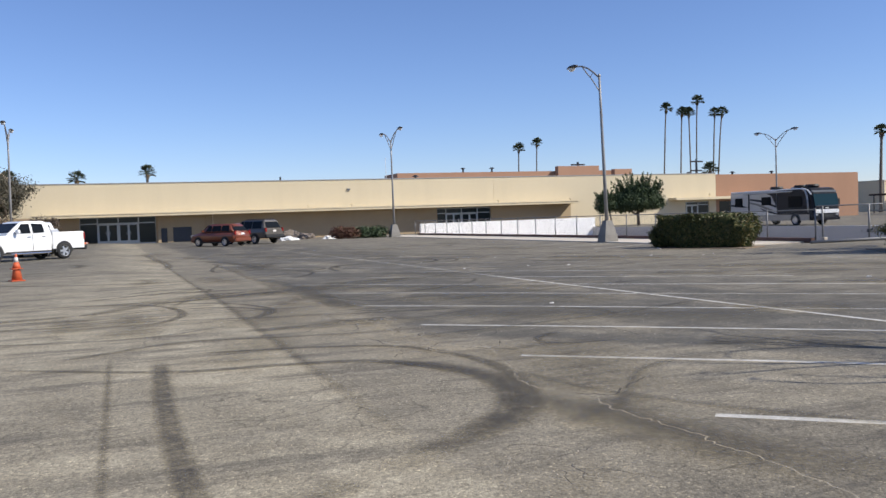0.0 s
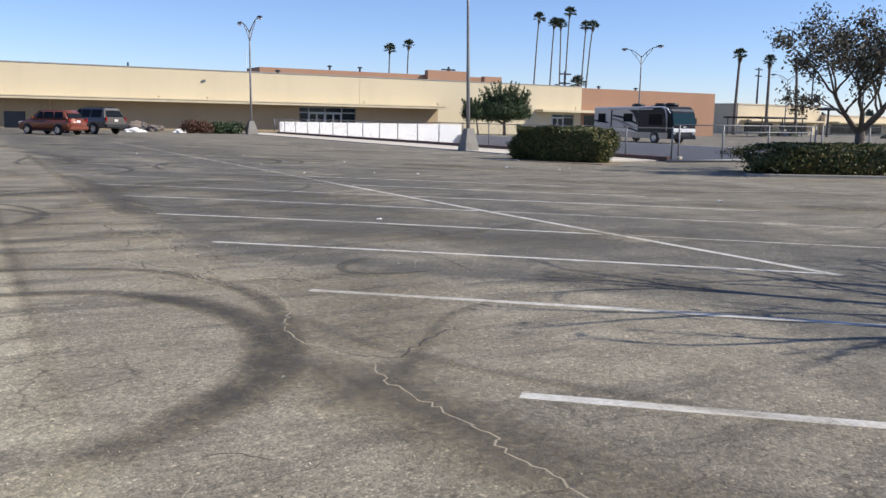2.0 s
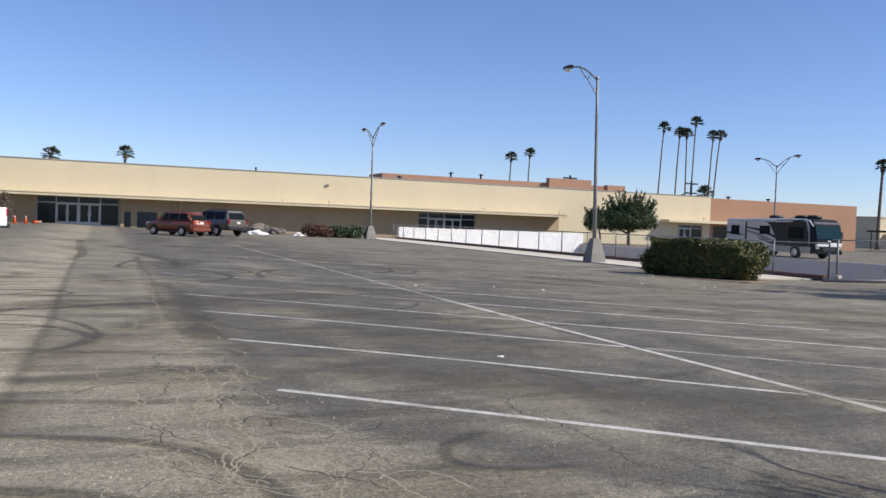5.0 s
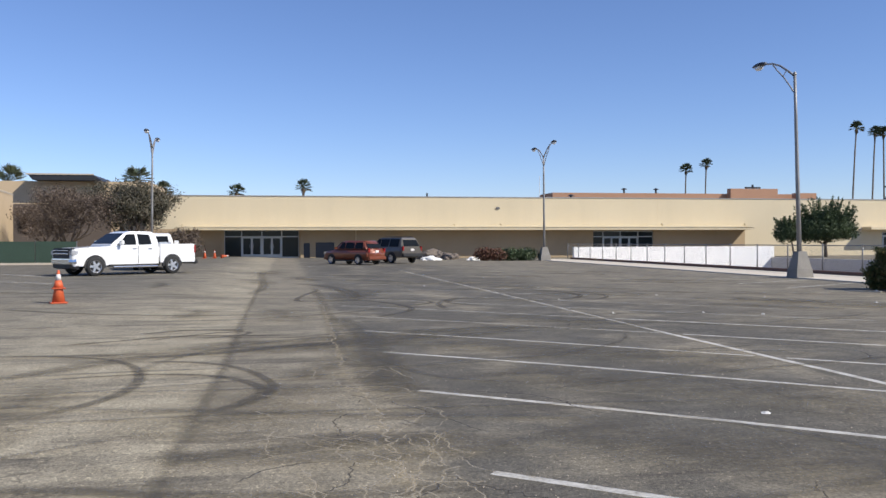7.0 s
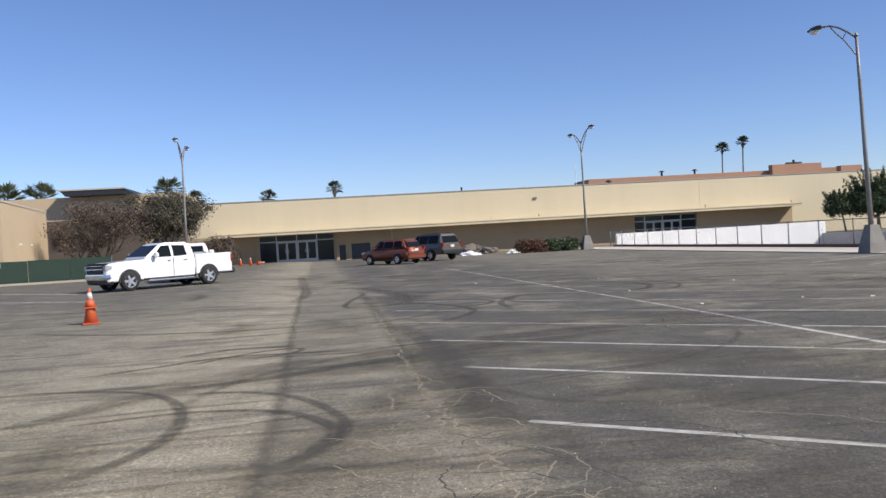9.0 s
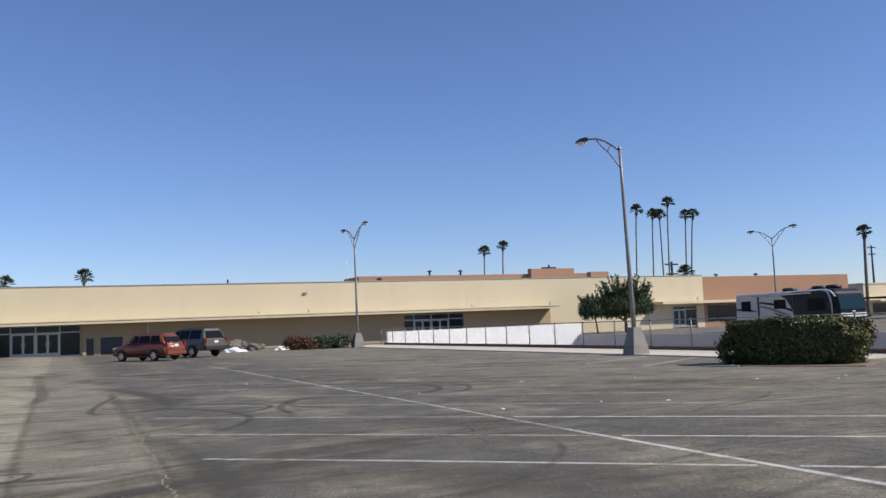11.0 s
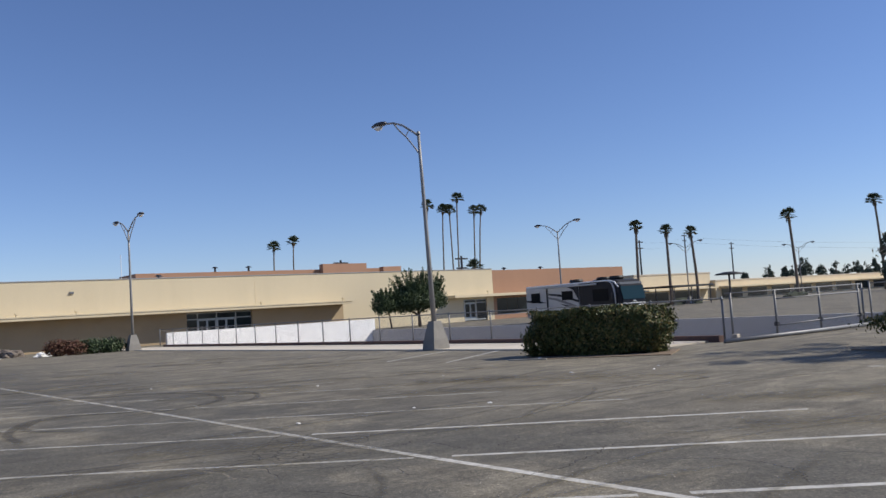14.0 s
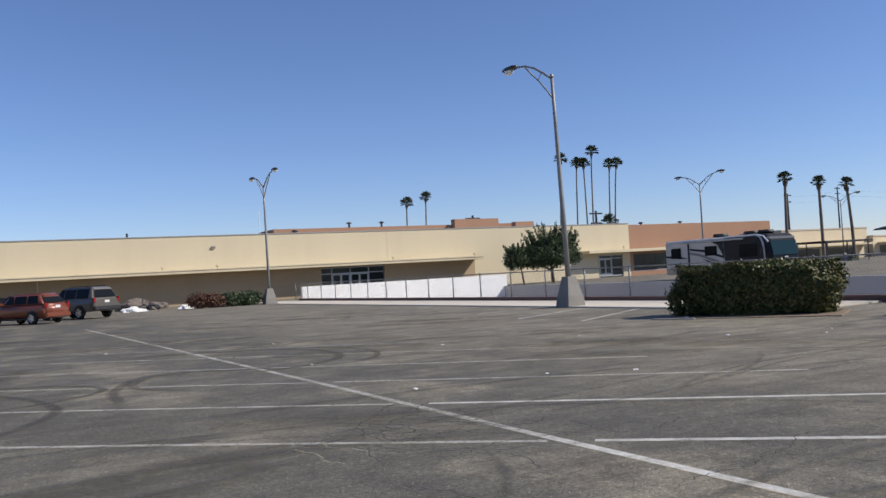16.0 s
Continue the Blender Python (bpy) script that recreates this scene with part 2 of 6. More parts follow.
GALV = surface("galvanised_steel", (0.20, 0.20, 0.20), 0.55, 0.4, 60, 3, 0.1, 0.3, 0.05)
POLE = surface("weathered_pole_paint", (0.27, 0.265, 0.26), 0.55, 0.3, 40, 1.5, 0.15, 0.5, 0.1)
DARK_METAL = surface("dark_metal", (0.06, 0.06, 0.065), 0.45, 0.6, 40, 2, 0.1, 0.2, 0.05)
ROOF_GREY = surface("roof_sheet", (0.30, 0.30, 0.30), 0.7, 0.1, 20, 0.5, 0.1, 0.3, 0.1)
GLASS = glass_dark("window_glass", (0.015, 0.022, 0.024))
ALU = surface("aluminium_frame", (0.40, 0.42, 0.42), 0.45, 0.3, 50, 2, 0.05, 0.15, 0.02)
SOIL = surface("dry_soil", (0.20, 0.145, 0.095), 0.95, 0, 18, 1.2, 0.3, 0.4, 0.8)
BARK = surface("bark", (0.13, 0.10, 0.075), 0.9, 0, 25, 3, 0.3, 0.4, 0.8)
PALM_BARK = surface("palm_bark", (0.17, 0.14, 0.11), 0.9, 0, 12, 3, 0.25, 0.3, 0.6)
DEAD_FROND = leafy("dead_fronds", [(0.12, 0.085, 0.05), (0.2, 0.15, 0.09)], 0.8)
FROND = leafy("palm_fronds", [(0.05, 0.065, 0.04), (0.085, 0.105, 0.06), (0.13, 0.145, 0.085)], 0.5)
LEAF_GREEN = leafy("dark_green_leaves", [(0.032, 0.05, 0.026), (0.06, 0.088, 0.04), (0.10, 0.13, 0.06)], 0.45)
LEAF_HEDGE = leafy("hedge_leaves", [(0.03, 0.044, 0.016), (0.075, 0.094, 0.03), (0.13, 0.135, 0.045), (0.29, 0.20, 0.08)], 0.4)
LEAF_BROWN = leafy("dry_brown_leaves", [(0.06, 0.046, 0.038), (0.13, 0.10, 0.08), (0.23, 0.175, 0.135)], 0.7)
LEAF_OLIVE = leafy("dull_olive_leaves", [(0.05, 0.052, 0.035), (0.11, 0.10, 0.072), (0.20, 0.165, 0.125)], 0.6)
# Far greens lightened to put the haze of distance into the colour.
LEAF_FAR = leafy("hazed_far_foliage", [(0.07, 0.09, 0.07), (0.11, 0.135, 0.10)], 0.7)
LEAF_RED = leafy("reddish_dry_twigs", [(0.09, 0.04, 0.03), (0.15, 0.075, 0.05), (0.13, 0.10, 0.065)], 0.7)


# ---- mesh helpers ----
def gz(x, y=0.0):
    """Height of the car park, which falls very gently towards its kerb and rises a little at the far west side."""
    f, g = min(max((-1.5 - x) / 3.5, 0.0), 1.0), min(max((y - 14.0) / 16.0, 0.0), 1.0)
    rise = 0.16 * f * f * (3 - 2 * f) * g * g * (3 - 2 * g)
    return rise - 0.006 * min(max(x - 2.0, 0.0), 20.0)


def mesh_object(name, bm, material, parent=None, smooth=False):
    me = bpy.data.meshes.new(name)
    bm.normal_update()
    bm.to_mesh(me)
    bm.free()
    me.materials.append(material)
    if smooth:
        for f in me.polygons:
            f.use_smooth = True
    ob = new(name, me)
    if parent:
        ob.parent = parent
    return ob


def part(name, bm, material, parent, label="", smooth=False):
    ob = mesh_object(name, bm, material, parent, smooth)
    if label:
        ob["label"] = label
    return ob


def thing(name, m, label, category, group="", kind=""):
    ob = new(name)
    ob.empty_display_size = 0.2
    ob.matrix_world = m
    return tagged(ob, label, category, group, kind)


def box(x0, y0, z0, x1, y1, z1, bevel=0.0, bm=None):
    bm = bm or bmesh.new()
    made = bmesh.ops.create_cube(bm, size=1.0)["verts"]
    for v in made:
        v.co = Vector(((x0 + x1) / 2 + v.co.x * (x1 - x0), (y0 + y1) / 2 + v.co.y * (y1 - y0), (z0 + z1) / 2 + v.co.z * (z1 - z0)))
    if bevel:
        es = list({e for v in made for e in v.link_edges})
        bmesh.ops.bevel(bm, geom=es, offset=bevel, segments=2, affect="EDGES", profile=0.6)
    return bm


def tube(points, radii, sides=8, bm=None, caps=True):
    """A round bar through the points; radii one number or one a point."""
    bm = bm or bmesh.new()
    pts = [Vector(p) for p in points]
    rad = radii if isinstance(radii, (list, tuple)) else [radii] * len(pts)
    rings = []
    side = None
    for i, p in enumerate(pts):
        d = (pts[min(i + 1, len(pts) - 1)] - pts[max(i - 1, 0)]).normalized()
        if side is None:
            side = d.orthogonal().normalized()
        side = (side - d * side.dot(d)).normalized()
        up = d.cross(side)
        rings.append([bm.verts.new(p + rad[i] * (math.cos(a) * side + math.sin(a) * up)) for a in [2 * math.pi * k / sides for k in range(sides)]])
    for a, b in zip(rings, rings[1:]):
        for k in range(sides):
            bm.faces.new((a[k], a[(k + 1) % sides], b[(k + 1) % sides], b[k]))
    if caps and sides > 2:
        bm.faces.new(list(reversed(rings[0])))
        bm.faces.new(rings[-1])
    return bm


def prism(outline, axis, a, b, bevel=0.0, bm=None):
    """A flat outline of (u, v) drawn out along an axis from a to b: for 'x' u, v are y, z; for 'y' x, z; for 'z' x, y."""
    bm = bm or bmesh.new()

    def at(u, v, w):
        return {"x": (w, u, v), "y": (u, w, v), "z": (u, v, w)}[axis]

    lo = [bm.verts.new(at(u, v, a)) for u, v in outline]
    hi = [bm.verts.new(at(u, v, b)) for u, v in outline]
    fs = [bm.faces.new(lo), bm.faces.new(list(reversed(hi)))]
    n = len(outline)
    for k in range(n):
        fs.append(bm.faces.new((lo[k], hi[k], hi[(k + 1) % n], lo[(k + 1) % n])))
    bmesh.ops.recalc_face_normals(bm, faces=fs)
    if bevel:
        bmesh.ops.bevel(bm, geom=list({e for f in fs for e in f.edges}), offset=bevel, segments=2, affect="EDGES")
    return bm


def loft(sections, closed=True, bm=None):
    """Skin over rings of equally many points."""
    bm = bm or bmesh.new()
    rings = [[bm.verts.new(p) for p in s] for s in sections]
    n = len(rings[0])
    fs = []
    for a, b in zip(rings, rings[1:]):
        for k in range(n if closed else n - 1):
            fs.append(bm.faces.new((a[k], a[(k + 1) % n], b[(k + 1) % n], b[k])))
    if closed:
        fs += [bm.faces.new(rings[0]), bm.faces.new(list(reversed(rings[-1])))]
    bmesh.ops.recalc_face_normals(bm, faces=fs)
    return bm


def smooth_line(points, step=0.25):
    """A Catmull-Rom curve through points of the plan."""
    p = [Vector((x, y)) for x, y in points]
    p = [2 * p[0] - p[1]] + p + [2 * p[-1] - p[-2]]
    out = []
    for i in range(1, len(p) - 2):
        a, b, c, d = p[i - 1 : i + 3]
        n = max(2, int((c - b).length / step))
        for k in range(n):
            t = k / n
            out.append(0.5 * (2 * b + (c - a) * t + (2 * a - 5 * b + 4 * c - d) * t * t + (3 * b - a - 3 * c + d) * t**3))
    return out + [p[-2]]


DECAL_LEVEL = [0.004]


def ribbon(name, points, width, material, label, category, step=0.25, curved=True, jag=0.0, group="", kind="stuff", level=None):
    """A mark of some width along a line on the ground, each a little above the last."""
    pts = smooth_line(points, step) if curved else [Vector(p) for p in points]
    if jag:
        pts = [p + Vector((random.uniform(-jag, jag), random.uniform(-jag, jag))) for p in pts]
    DECAL_LEVEL[0] += 0.00012
    z = DECAL_LEVEL[0] if level is None else level
    bm = bmesh.new()
    uv = bm.loops.layers.uv.new("UVMap")
    rows = []
    for i, p in enumerate(pts):
        d = (pts[min(i + 1, len(pts) - 1)] - pts[max(i - 1, 0)]).normalized()
        s = Vector((-d.y, d.x))
        w = (width if isinstance(width, (int, float)) else width[0] + (width[1] - width[0]) * i / (len(pts) - 1)) / 2
        rows.append([bm.verts.new((*(p + s * w * k), gz((p + s * w * k).x, p.y) + z)) for k in (-1, 1)])
    for i in range(len(rows) - 1):
        f = bm.faces.new((rows[i][0], rows[i + 1][0], rows[i + 1][1], rows[i][1]))
        for loop, (u, v) in zip(f.loops, ((0, i), (0, i + 1), (1, i + 1), (1, i))):
            loop[uv].uv = (u, v / (len(rows) - 1))
    bmesh.ops.recalc_face_normals(bm, faces=bm.faces[:])
    ob = mesh_object(name, bm, material)
    ob.visible_shadow = False
    return tagged(ob, label, category, group, kind)


def leaf_cloud(clumps, count, size, bm=None, rng=None, flat=0.0):
    """Small folded leaves spread through ellipsoid clumps ((centre), (radii)), thicker towards the outside."""
    bm = bm or bmesh.new()
    rng = rng or random.Random(5)
    vol = [r[0] * r[1] * r[2] for _, r in clumps]
    for (c, r), v in zip(clumps, vol):
        for _ in range(int(count * v / sum(vol))):
            d = Vector((rng.gauss(0, 1), rng.gauss(0, 1), rng.gauss(0, 1))).normalized()
            q = d * (rng.random() ** 0.45) * rng.uniform(0.82, 1.2)
            p = Vector(c) + Vector((q.x * r[0], q.y * r[1], q.z * r[2]))
            n = (d + 0.9 * Vector((rng.gauss(0, 1), rng.gauss(0, 1), rng.gauss(0, 1)))).normalized()
            a = n.orthogonal().normalized()
            a = (Matrix.Rotation(rng.random() * 6.28, 3, n) @ a)
            b = n.cross(a)
            s = size * rng.uniform(0.6, 1.4)
            vs = [bm.verts.new(p + q) for q in (-a * s, b * s * 0.42 + n * s * 0.12, a * s, -b * s * 0.42 + n * s * 0.12)]
            bm.faces.new(vs)
    return bm

# ---- ground ----
PIT = (24.05, 23.45, 43.3, 74.0)
PIT_FLOOR = -3.2


def build_ground():
    xs = sorted({-2600, -900, -300, -120, -60, -30, -15, -5, -4.2, -3.4, -2.4, -1.5, 0, 2, 6, 10, 14, 18, 22, PIT[0], 34, PIT[2], 60, 100, 160, 260, 420, 900, 2600})
    ys = sorted({-2600, -900, -300, -120, -60, -30, -15, -8, 0, 8, 14, 17, PIT[1], 24, 27, 30, 40, 50, 60, PIT[3], 90, 110, 150, 220, 420, 900, 2600})
    bm = bmesh.new()
    grid = {(x, y): bm.verts.new((x, y, gz(x, y))) for x in xs for y in ys}
    for x0, x1 in zip(xs, xs[1:]):
        for y0, y1 in zip(ys, ys[1:]):
            if x0 >= PIT[0] and x1 <= PIT[2] and y0 >= PIT[1] and y1 <= PIT[3]:
                continue
            bm.faces.new([grid[k] for k in ((x0, y0), (x1, y0), (x1, y1), (x0, y1))])
    return tagged(mesh_object("ground", bm, ASPHALT), "weathered tan and grey asphalt of an empty car park", "ground", kind="structure")


build_ground()


def structure(name, bm, material, label, category):
    return tagged(mesh_object(name, bm, material), label, category, kind="structure")


G = gz(22)
structure("pit_floor", box(PIT[0] - 0.3, PIT[1] - 0.3, PIT_FLOOR - 0.2, PIT[2] + 0.3, PIT[3] + 0.3, PIT_FLOOR), PALE_CONCRETE, "pale concrete floor of a sunken loading court", "floor")
structure("wall_white", box(PIT[0], PIT[3], PIT_FLOOR, PIT[2] + 0.3, PIT[3] + 0.3, 1.0, 0.02), WHITE_WALL, "white painted retaining wall at the end of the sunken court", "wall")
structure("wall_pit_east", box(PIT[2], PIT[1] - 0.3, PIT_FLOOR, PIT[2] + 0.3, PIT[3], G + 0.10, 0.02), PIT_WALL, "smooth pale grey retaining wall of the sunken court", "wall")
structure("wall_pit_west", box(PIT[0] - 0.3, PIT[1] - 0.3, PIT_FLOOR, PIT[0], PIT[3], G - 0.02), PIT_WALL, "pale retaining wall below the fence", "wall")
structure("wall_pit_south", box(PIT[0], PIT[1] - 0.3, PIT_FLOOR, PIT[2], PIT[1], G - 0.02), PIT_WALL, "pale retaining wall below the gate", "wall")

# pavement beside the fence: kerb, slab, red painted inner kerb
KX = 20.2
structure("pavement", box(KX + 0.15, 23.9, G - 0.1, 23.698, 76.0, G + 0.05), PAVING, "pale concrete pavement between kerb and fence", "pavement")
structure("kerb", box(KX, 23.9, G - 0.1, KX + 0.148, 76.0, G + 0.06, 0.02), CONCRETE, "worn concrete kerb along the car park", "kerb")
structure("kerb_red", box(23.7, 23.5, G - 0.1, 24.0, 73.98, G + 0.21, 0.02), RED_KERB, "dark faded red kerb under the chain-link fence", "kerb")

# ---- main building ----
FY = 85.1
ROOF = 5.93


def wall_with_openings(name, x0, x1, z1, y, depth, holes, material, label, base=-0.2):
    """A wall along x with rectangular holes (x0, x1, z0, z1) right through it, made of butted blocks."""
    bm = bmesh.new()
    cuts = sorted({x0, x1, *[h[0] for h in holes], *[h[1] for h in holes]})
    for a, b in zip(cuts, cuts[1:]):
        low = base
        for h in sorted((h for h in holes if h[0] <= a and h[1] >= b), key=lambda h: h[2]):
            if h[2] > low:
                box(a, y, low, b, y + depth, h[2], 0, bm)
            low = h[3]
        box(a, y, low, b, y + depth, z1, 0, bm)
    bmesh.ops.remove_doubles(bm, verts=bm.verts[:], dist=0.0005)
    return structure(name, bm, material, label, "wall")


HOLES = [(-6.9, 0.1, 0.0, 2.72), (0.55, 1.15, 0.0, 1.45), (1.7, 3.5, 0.0, 1.5), (30.0, 36.6, 0.0, 2.6)]
wall_with_openings("wall_front_upper", -14.0, 47.0, ROOF, FY, 0.4, [], CREAM, "long cream stucco upper front of a closed shopping centre", 2.8)
wall_with_openings("wall_front_lower", -14.0, 47.0, 2.798, FY, 0.4, [(a, b, c - 0.2, d) for a, b, c, d in HOLES], TAN_LOW, "tan shop wall under the canopy, its colour darkened for the shade")
wall_with_openings("wall_front_east", 47.0, 68.1, ROOF, FY, 0.4, [(63.4, 67.0, -0.2, 2.45)], CREAM, "cream stucco front beyond the canopy")
wall_with_openings("wall_terracotta", 68.1, 92.0, ROOF - 0.12, FY, 0.4, [(68.6, 74.0, 0.4, 2.4)], TERRACOTTA, "terracotta painted stucco front of the next shop")
structure("wall_side_west", box(-14.0, FY + 0.4, -0.2, -13.6, FY + 30, ROOF), CREAM, "cream stucco side wall", "wall")
structure("wall_side_east", box(91.6, FY + 0.4, -0.2, 92.0, FY + 30, ROOF - 0.12), TERRACOTTA, "terracotta side wall", "wall")
structure("wall_back", box(-13.6, FY + 29.6, -0.2, 91.6, FY + 30, ROOF), CREAM, "plain back wall", "wall")
structure("roof", box(-13.6, FY + 0.4, ROOF - 0.6, 91.6, FY + 29.6, ROOF - 0.35), ROOF_GREY, "flat grey roof behind the parapet", "roof")
structure("ceiling", box(-13.6, FY + 0.4, 3.4, 91.6, FY + 29.6, 3.5), ROOF_GREY, "dim ceiling behind the shop windows", "ceiling")
structure("floor", box(-13.6, FY + 0.4, -0.2, 91.6, FY + 29.6, 0.01), CONCRETE, "bare floor inside the closed shops", "floor")
structure("parapet_cap", box(-14.05, FY - 0.05, ROOF + 0.002, 68.1, FY + 0.45, ROOF + 0.09, 0.01), ROOF_GREY, "grey metal cap along the top of the wall", "trim")
structure("wall_seam", box(37.03, FY - 0.012, 3.05, 37.09, FY - 0.002, ROOF), TRIM_CREAM, "vertical joint in the stucco", "trim")

# roof volumes behind the parapet
structure("roof_block_low", box(33.0, 108.0, 5.3, 68.0, 114, 7.85), TERRACOTTA, "terracotta upper wall set back on the roof", "wall")
structure("roof_block_high", box(57.5, 107.0, 5.3, 64.4, 107.98, 8.5), TERRACOTTA, "taller terracotta block on the roof", "wall")
structure("roof_slab", box(66.5, 106.0, 5.3, 69.5, 107, 7.9), TERRACOTTA, "small terracotta roof block", "wall")

# canopy over the shop fronts
structure("canopy", box(-11.0, FY - 1.85, 2.66, 47.0, FY - 0.002, 2.96, 0.015), TRIM_CREAM, "long flat cream canopy over the shop fronts", "canopy")
structure("canopy_east", box(60.9, FY - 1.6, 2.66, 74.5, FY - 0.002, 2.98, 0.015), TRIM_CREAM, "flat cream canopy over a shop door", "canopy")
structure("canopy_drip", box(-11.0, FY - 1.9, 2.9, 47.05, FY - 1.852, 3.0, 0.01), TRIM_CREAM, "thin lip along the canopy edge", "trim")
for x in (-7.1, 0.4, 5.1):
    structure("pilaster", box(x - 0.15, FY - 0.16, 0, x + 0.15, FY - 0.002, 2.658), TAN_LOW, "stucco pier under the canopy, in the same shade-darkened tan", "trim")


def shopfront(name, x0, x1, z1, doors, transom, label):
    """Glazed shop front: framed panes, with pairs of doors (x0, x1) under a transom bar."""
    top = thing(name, pose(0, FY + 0.18, 0), label, "shop front", kind="structure")
    xs = sorted({x0, x1, *[x for d in doors for x in d]})
    for x in xs:
        part("mullion", box(x - 0.05, -0.06, 0.0, x + 0.05, 0.06, z1), ALU, top)
    part("transom_bar", box(x0 + 0.052, -0.05, transom, x1 - 0.052, 0.05, transom + 0.09), ALU, top)
    part("head_bar", box(x0 + 0.052, -0.05, z1 - 0.09, x1 - 0.052, 0.05, z1 - 0.002), ALU, top)
    part("sill_bar", box(x0 + 0.052, -0.05, 0.0, x1 - 0.052, 0.05, 0.12), ALU, top)
    for a, b in zip(xs, xs[1:]):
        part("pane", box(a + 0.052, -0.012, transom + 0.092, b - 0.052, 0.0, z1 - 0.092), GLASS, top)
        if (a, b) in doors:
            mid = (a + b) / 2
            for u, v in ((a + 0.055, mid - 0.006), (mid + 0.006, b - 0.055)):
                leaf = part("door", box(u, -0.03, 0.125, u + 0.09, 0.03, transom - 0.004), ALU, top, "aluminium framed glass door")
                bm = box(v - 0.09, -0.03, 0.125, v, 0.03, transom - 0.004)
                box(u + 0.09, -0.03, 0.125, v - 0.09, 0.03, 0.36, 0, bm)
                box(u + 0.09, -0.03, transom - 0.12, v - 0.09, 0.03, transom - 0.004, 0, bm)
                part("door_rail", bm, ALU, leaf)
                part("door_pane", box(u + 0.092, -0.008, 0.362, v - 0.092, 0.004, transom - 0.122), GLASS, leaf)
                hx = v - 0.16 if u < mid - 0.5 and v < mid else u + 0.16
                part("door_handle", tube([(hx, -0.09, 0.95), (hx, -0.09, 1.3)], 0.018), ALU, leaf)
        else:
            part("pane", box(a + 0.052, -0.012, 0.122, b - 0.052, 0.0, transom - 0.002), GLASS, top)
    return top


shopfront("shopfront_main", -6.9, 0.1, 2.7, [(-5.3, -3.4), (-3.4, -1.53)], 2.02, "dark glazed entrance with two pairs of aluminium doors")
shopfront("shopfront_middle", 30.0, 36.6, 2.58, [(31.1, 33.0), (33.0, 34.95)], 1.94, "dark glazed shop front with aluminium doors")
shopfront("shopfront_east", 63.4, 67.0, 2.43, [(63.6, 65.4)], 2.0, "glazed shop door under the small canopy")
t = thing("window_wide", pose(0, FY + 0.2, 0), "wide dark window of the terracotta shop", "window", kind="structure")
part("window_frame", box(68.6, -0.04, 0.4, 74.0, 0.04, 0.48), ALU, t)
for k in range(3):
    part("pane", box(68.65 + 1.78 * k, -0.012, 0.482, 70.4 + 1.78 * k, 0.0, 2.39), GLASS, t)
t = thing("window_low", pose(0, FY + 0.1, 0), "low dark boarded window beside the entrance", "window", kind="structure")
part("pane", box(1.7, 0, 0.0, 3.5, 0.03, 1.49), DARK_METAL, t)
part("pane", box(0.55, 0, 0.0, 1.15, 0.03, 1.44), DARK_METAL, t)

# ---- buildings at the west end ----
structure("wall_west_block", box(-34.0, 88.0, -0.1, -14.02, 100, 7.4), TAN, "beige upper block of the corner building", "wall")
structure("west_fascia", box(-24.9, 86.42, 7.9, -18.9, 86.498, 8.03), PALE_CONCRETE, "pale edge of the dark corner roof", "trim")
# Flat slab before the block wall; its dark brown stands for recess shade.
structure("west_shade_panel", box(-31.0, 87.6, -0.1, -17.6, 87.98, 5.2), RECESS, "dark brown panel standing for the shaded recess of the entrance", "wall")
structure("west_roof", prism([(-24.3, 7.42), (-18.6, 7.42), (-18.0, 7.30), (-19.0, 7.95), (-24.8, 8.0)], "y", 86.5, 95), DARK_METAL, "dark flat roof on the corner building", "roof")
bm = bmesh.new()
for a, b in (((-22.7, 75.0), (-20.6, 58.8)),):
    lo = [(a[0], a[1]), (b[0], b[1]), (b[0] - 14, b[1]), (a[0] - 14, a[1])]
    prism(lo, "z", -0.1, 5.35, 0, bm)
structure("wall_tan", bm, TAN, "plain tan stucco building", "wall")
structure("tan_coping", prism([(-22.68, 75.05), (-20.55, 58.75), (-20.75, 58.75), (-22.9, 75.05)], "z", 5.352, 5.48), PALE_CONCRETE, "pale coping on the tan wall", "trim")

# ---- street lamps ----
LENS = surface("lamp_lens", (0.75, 0.76, 0.76), 0.3, 0, 20, 2, 0.05, 0.1, 0.0)


def lamp_head(parent, m):
    """Cobra-style lantern: tapered housing with a drop lens."""
    ring = [(0, 0.10, 0.09), (0.25, 0.17, 0.14), (0.6, 0.2, 0.15), (0.9, 0.13, 0.1)]
    bm = loft([[(x, w * math.cos(a), 0.12 + h * math.sin(a) * (1.0 if math.sin(a) > 0 else 0.35)) for a in [k * math.pi / 5 for k in range(10)]] for x, w, h in ring])
    bmesh.ops.transform(bm, matrix=m, verts=bm.verts[:])
    head = part("lamp_head", bm, DARK_METAL, parent, smooth=True)
    bm = bmesh.new()
    bmesh.ops.create_uvsphere(bm, u_segments=12, v_segments=6, radius=1.0)
    for v in bm.verts:
        v.co = Vector((0.55 + v.co.x * 0.27, v.co.y * 0.17, 0.08 + min(v.co.z, 0.1) * 0.17))
    bmesh.ops.transform(bm, matrix=m, verts=bm.verts[:])
    part("lens", bm, LENS, head, "clouded glass lens", smooth=True)


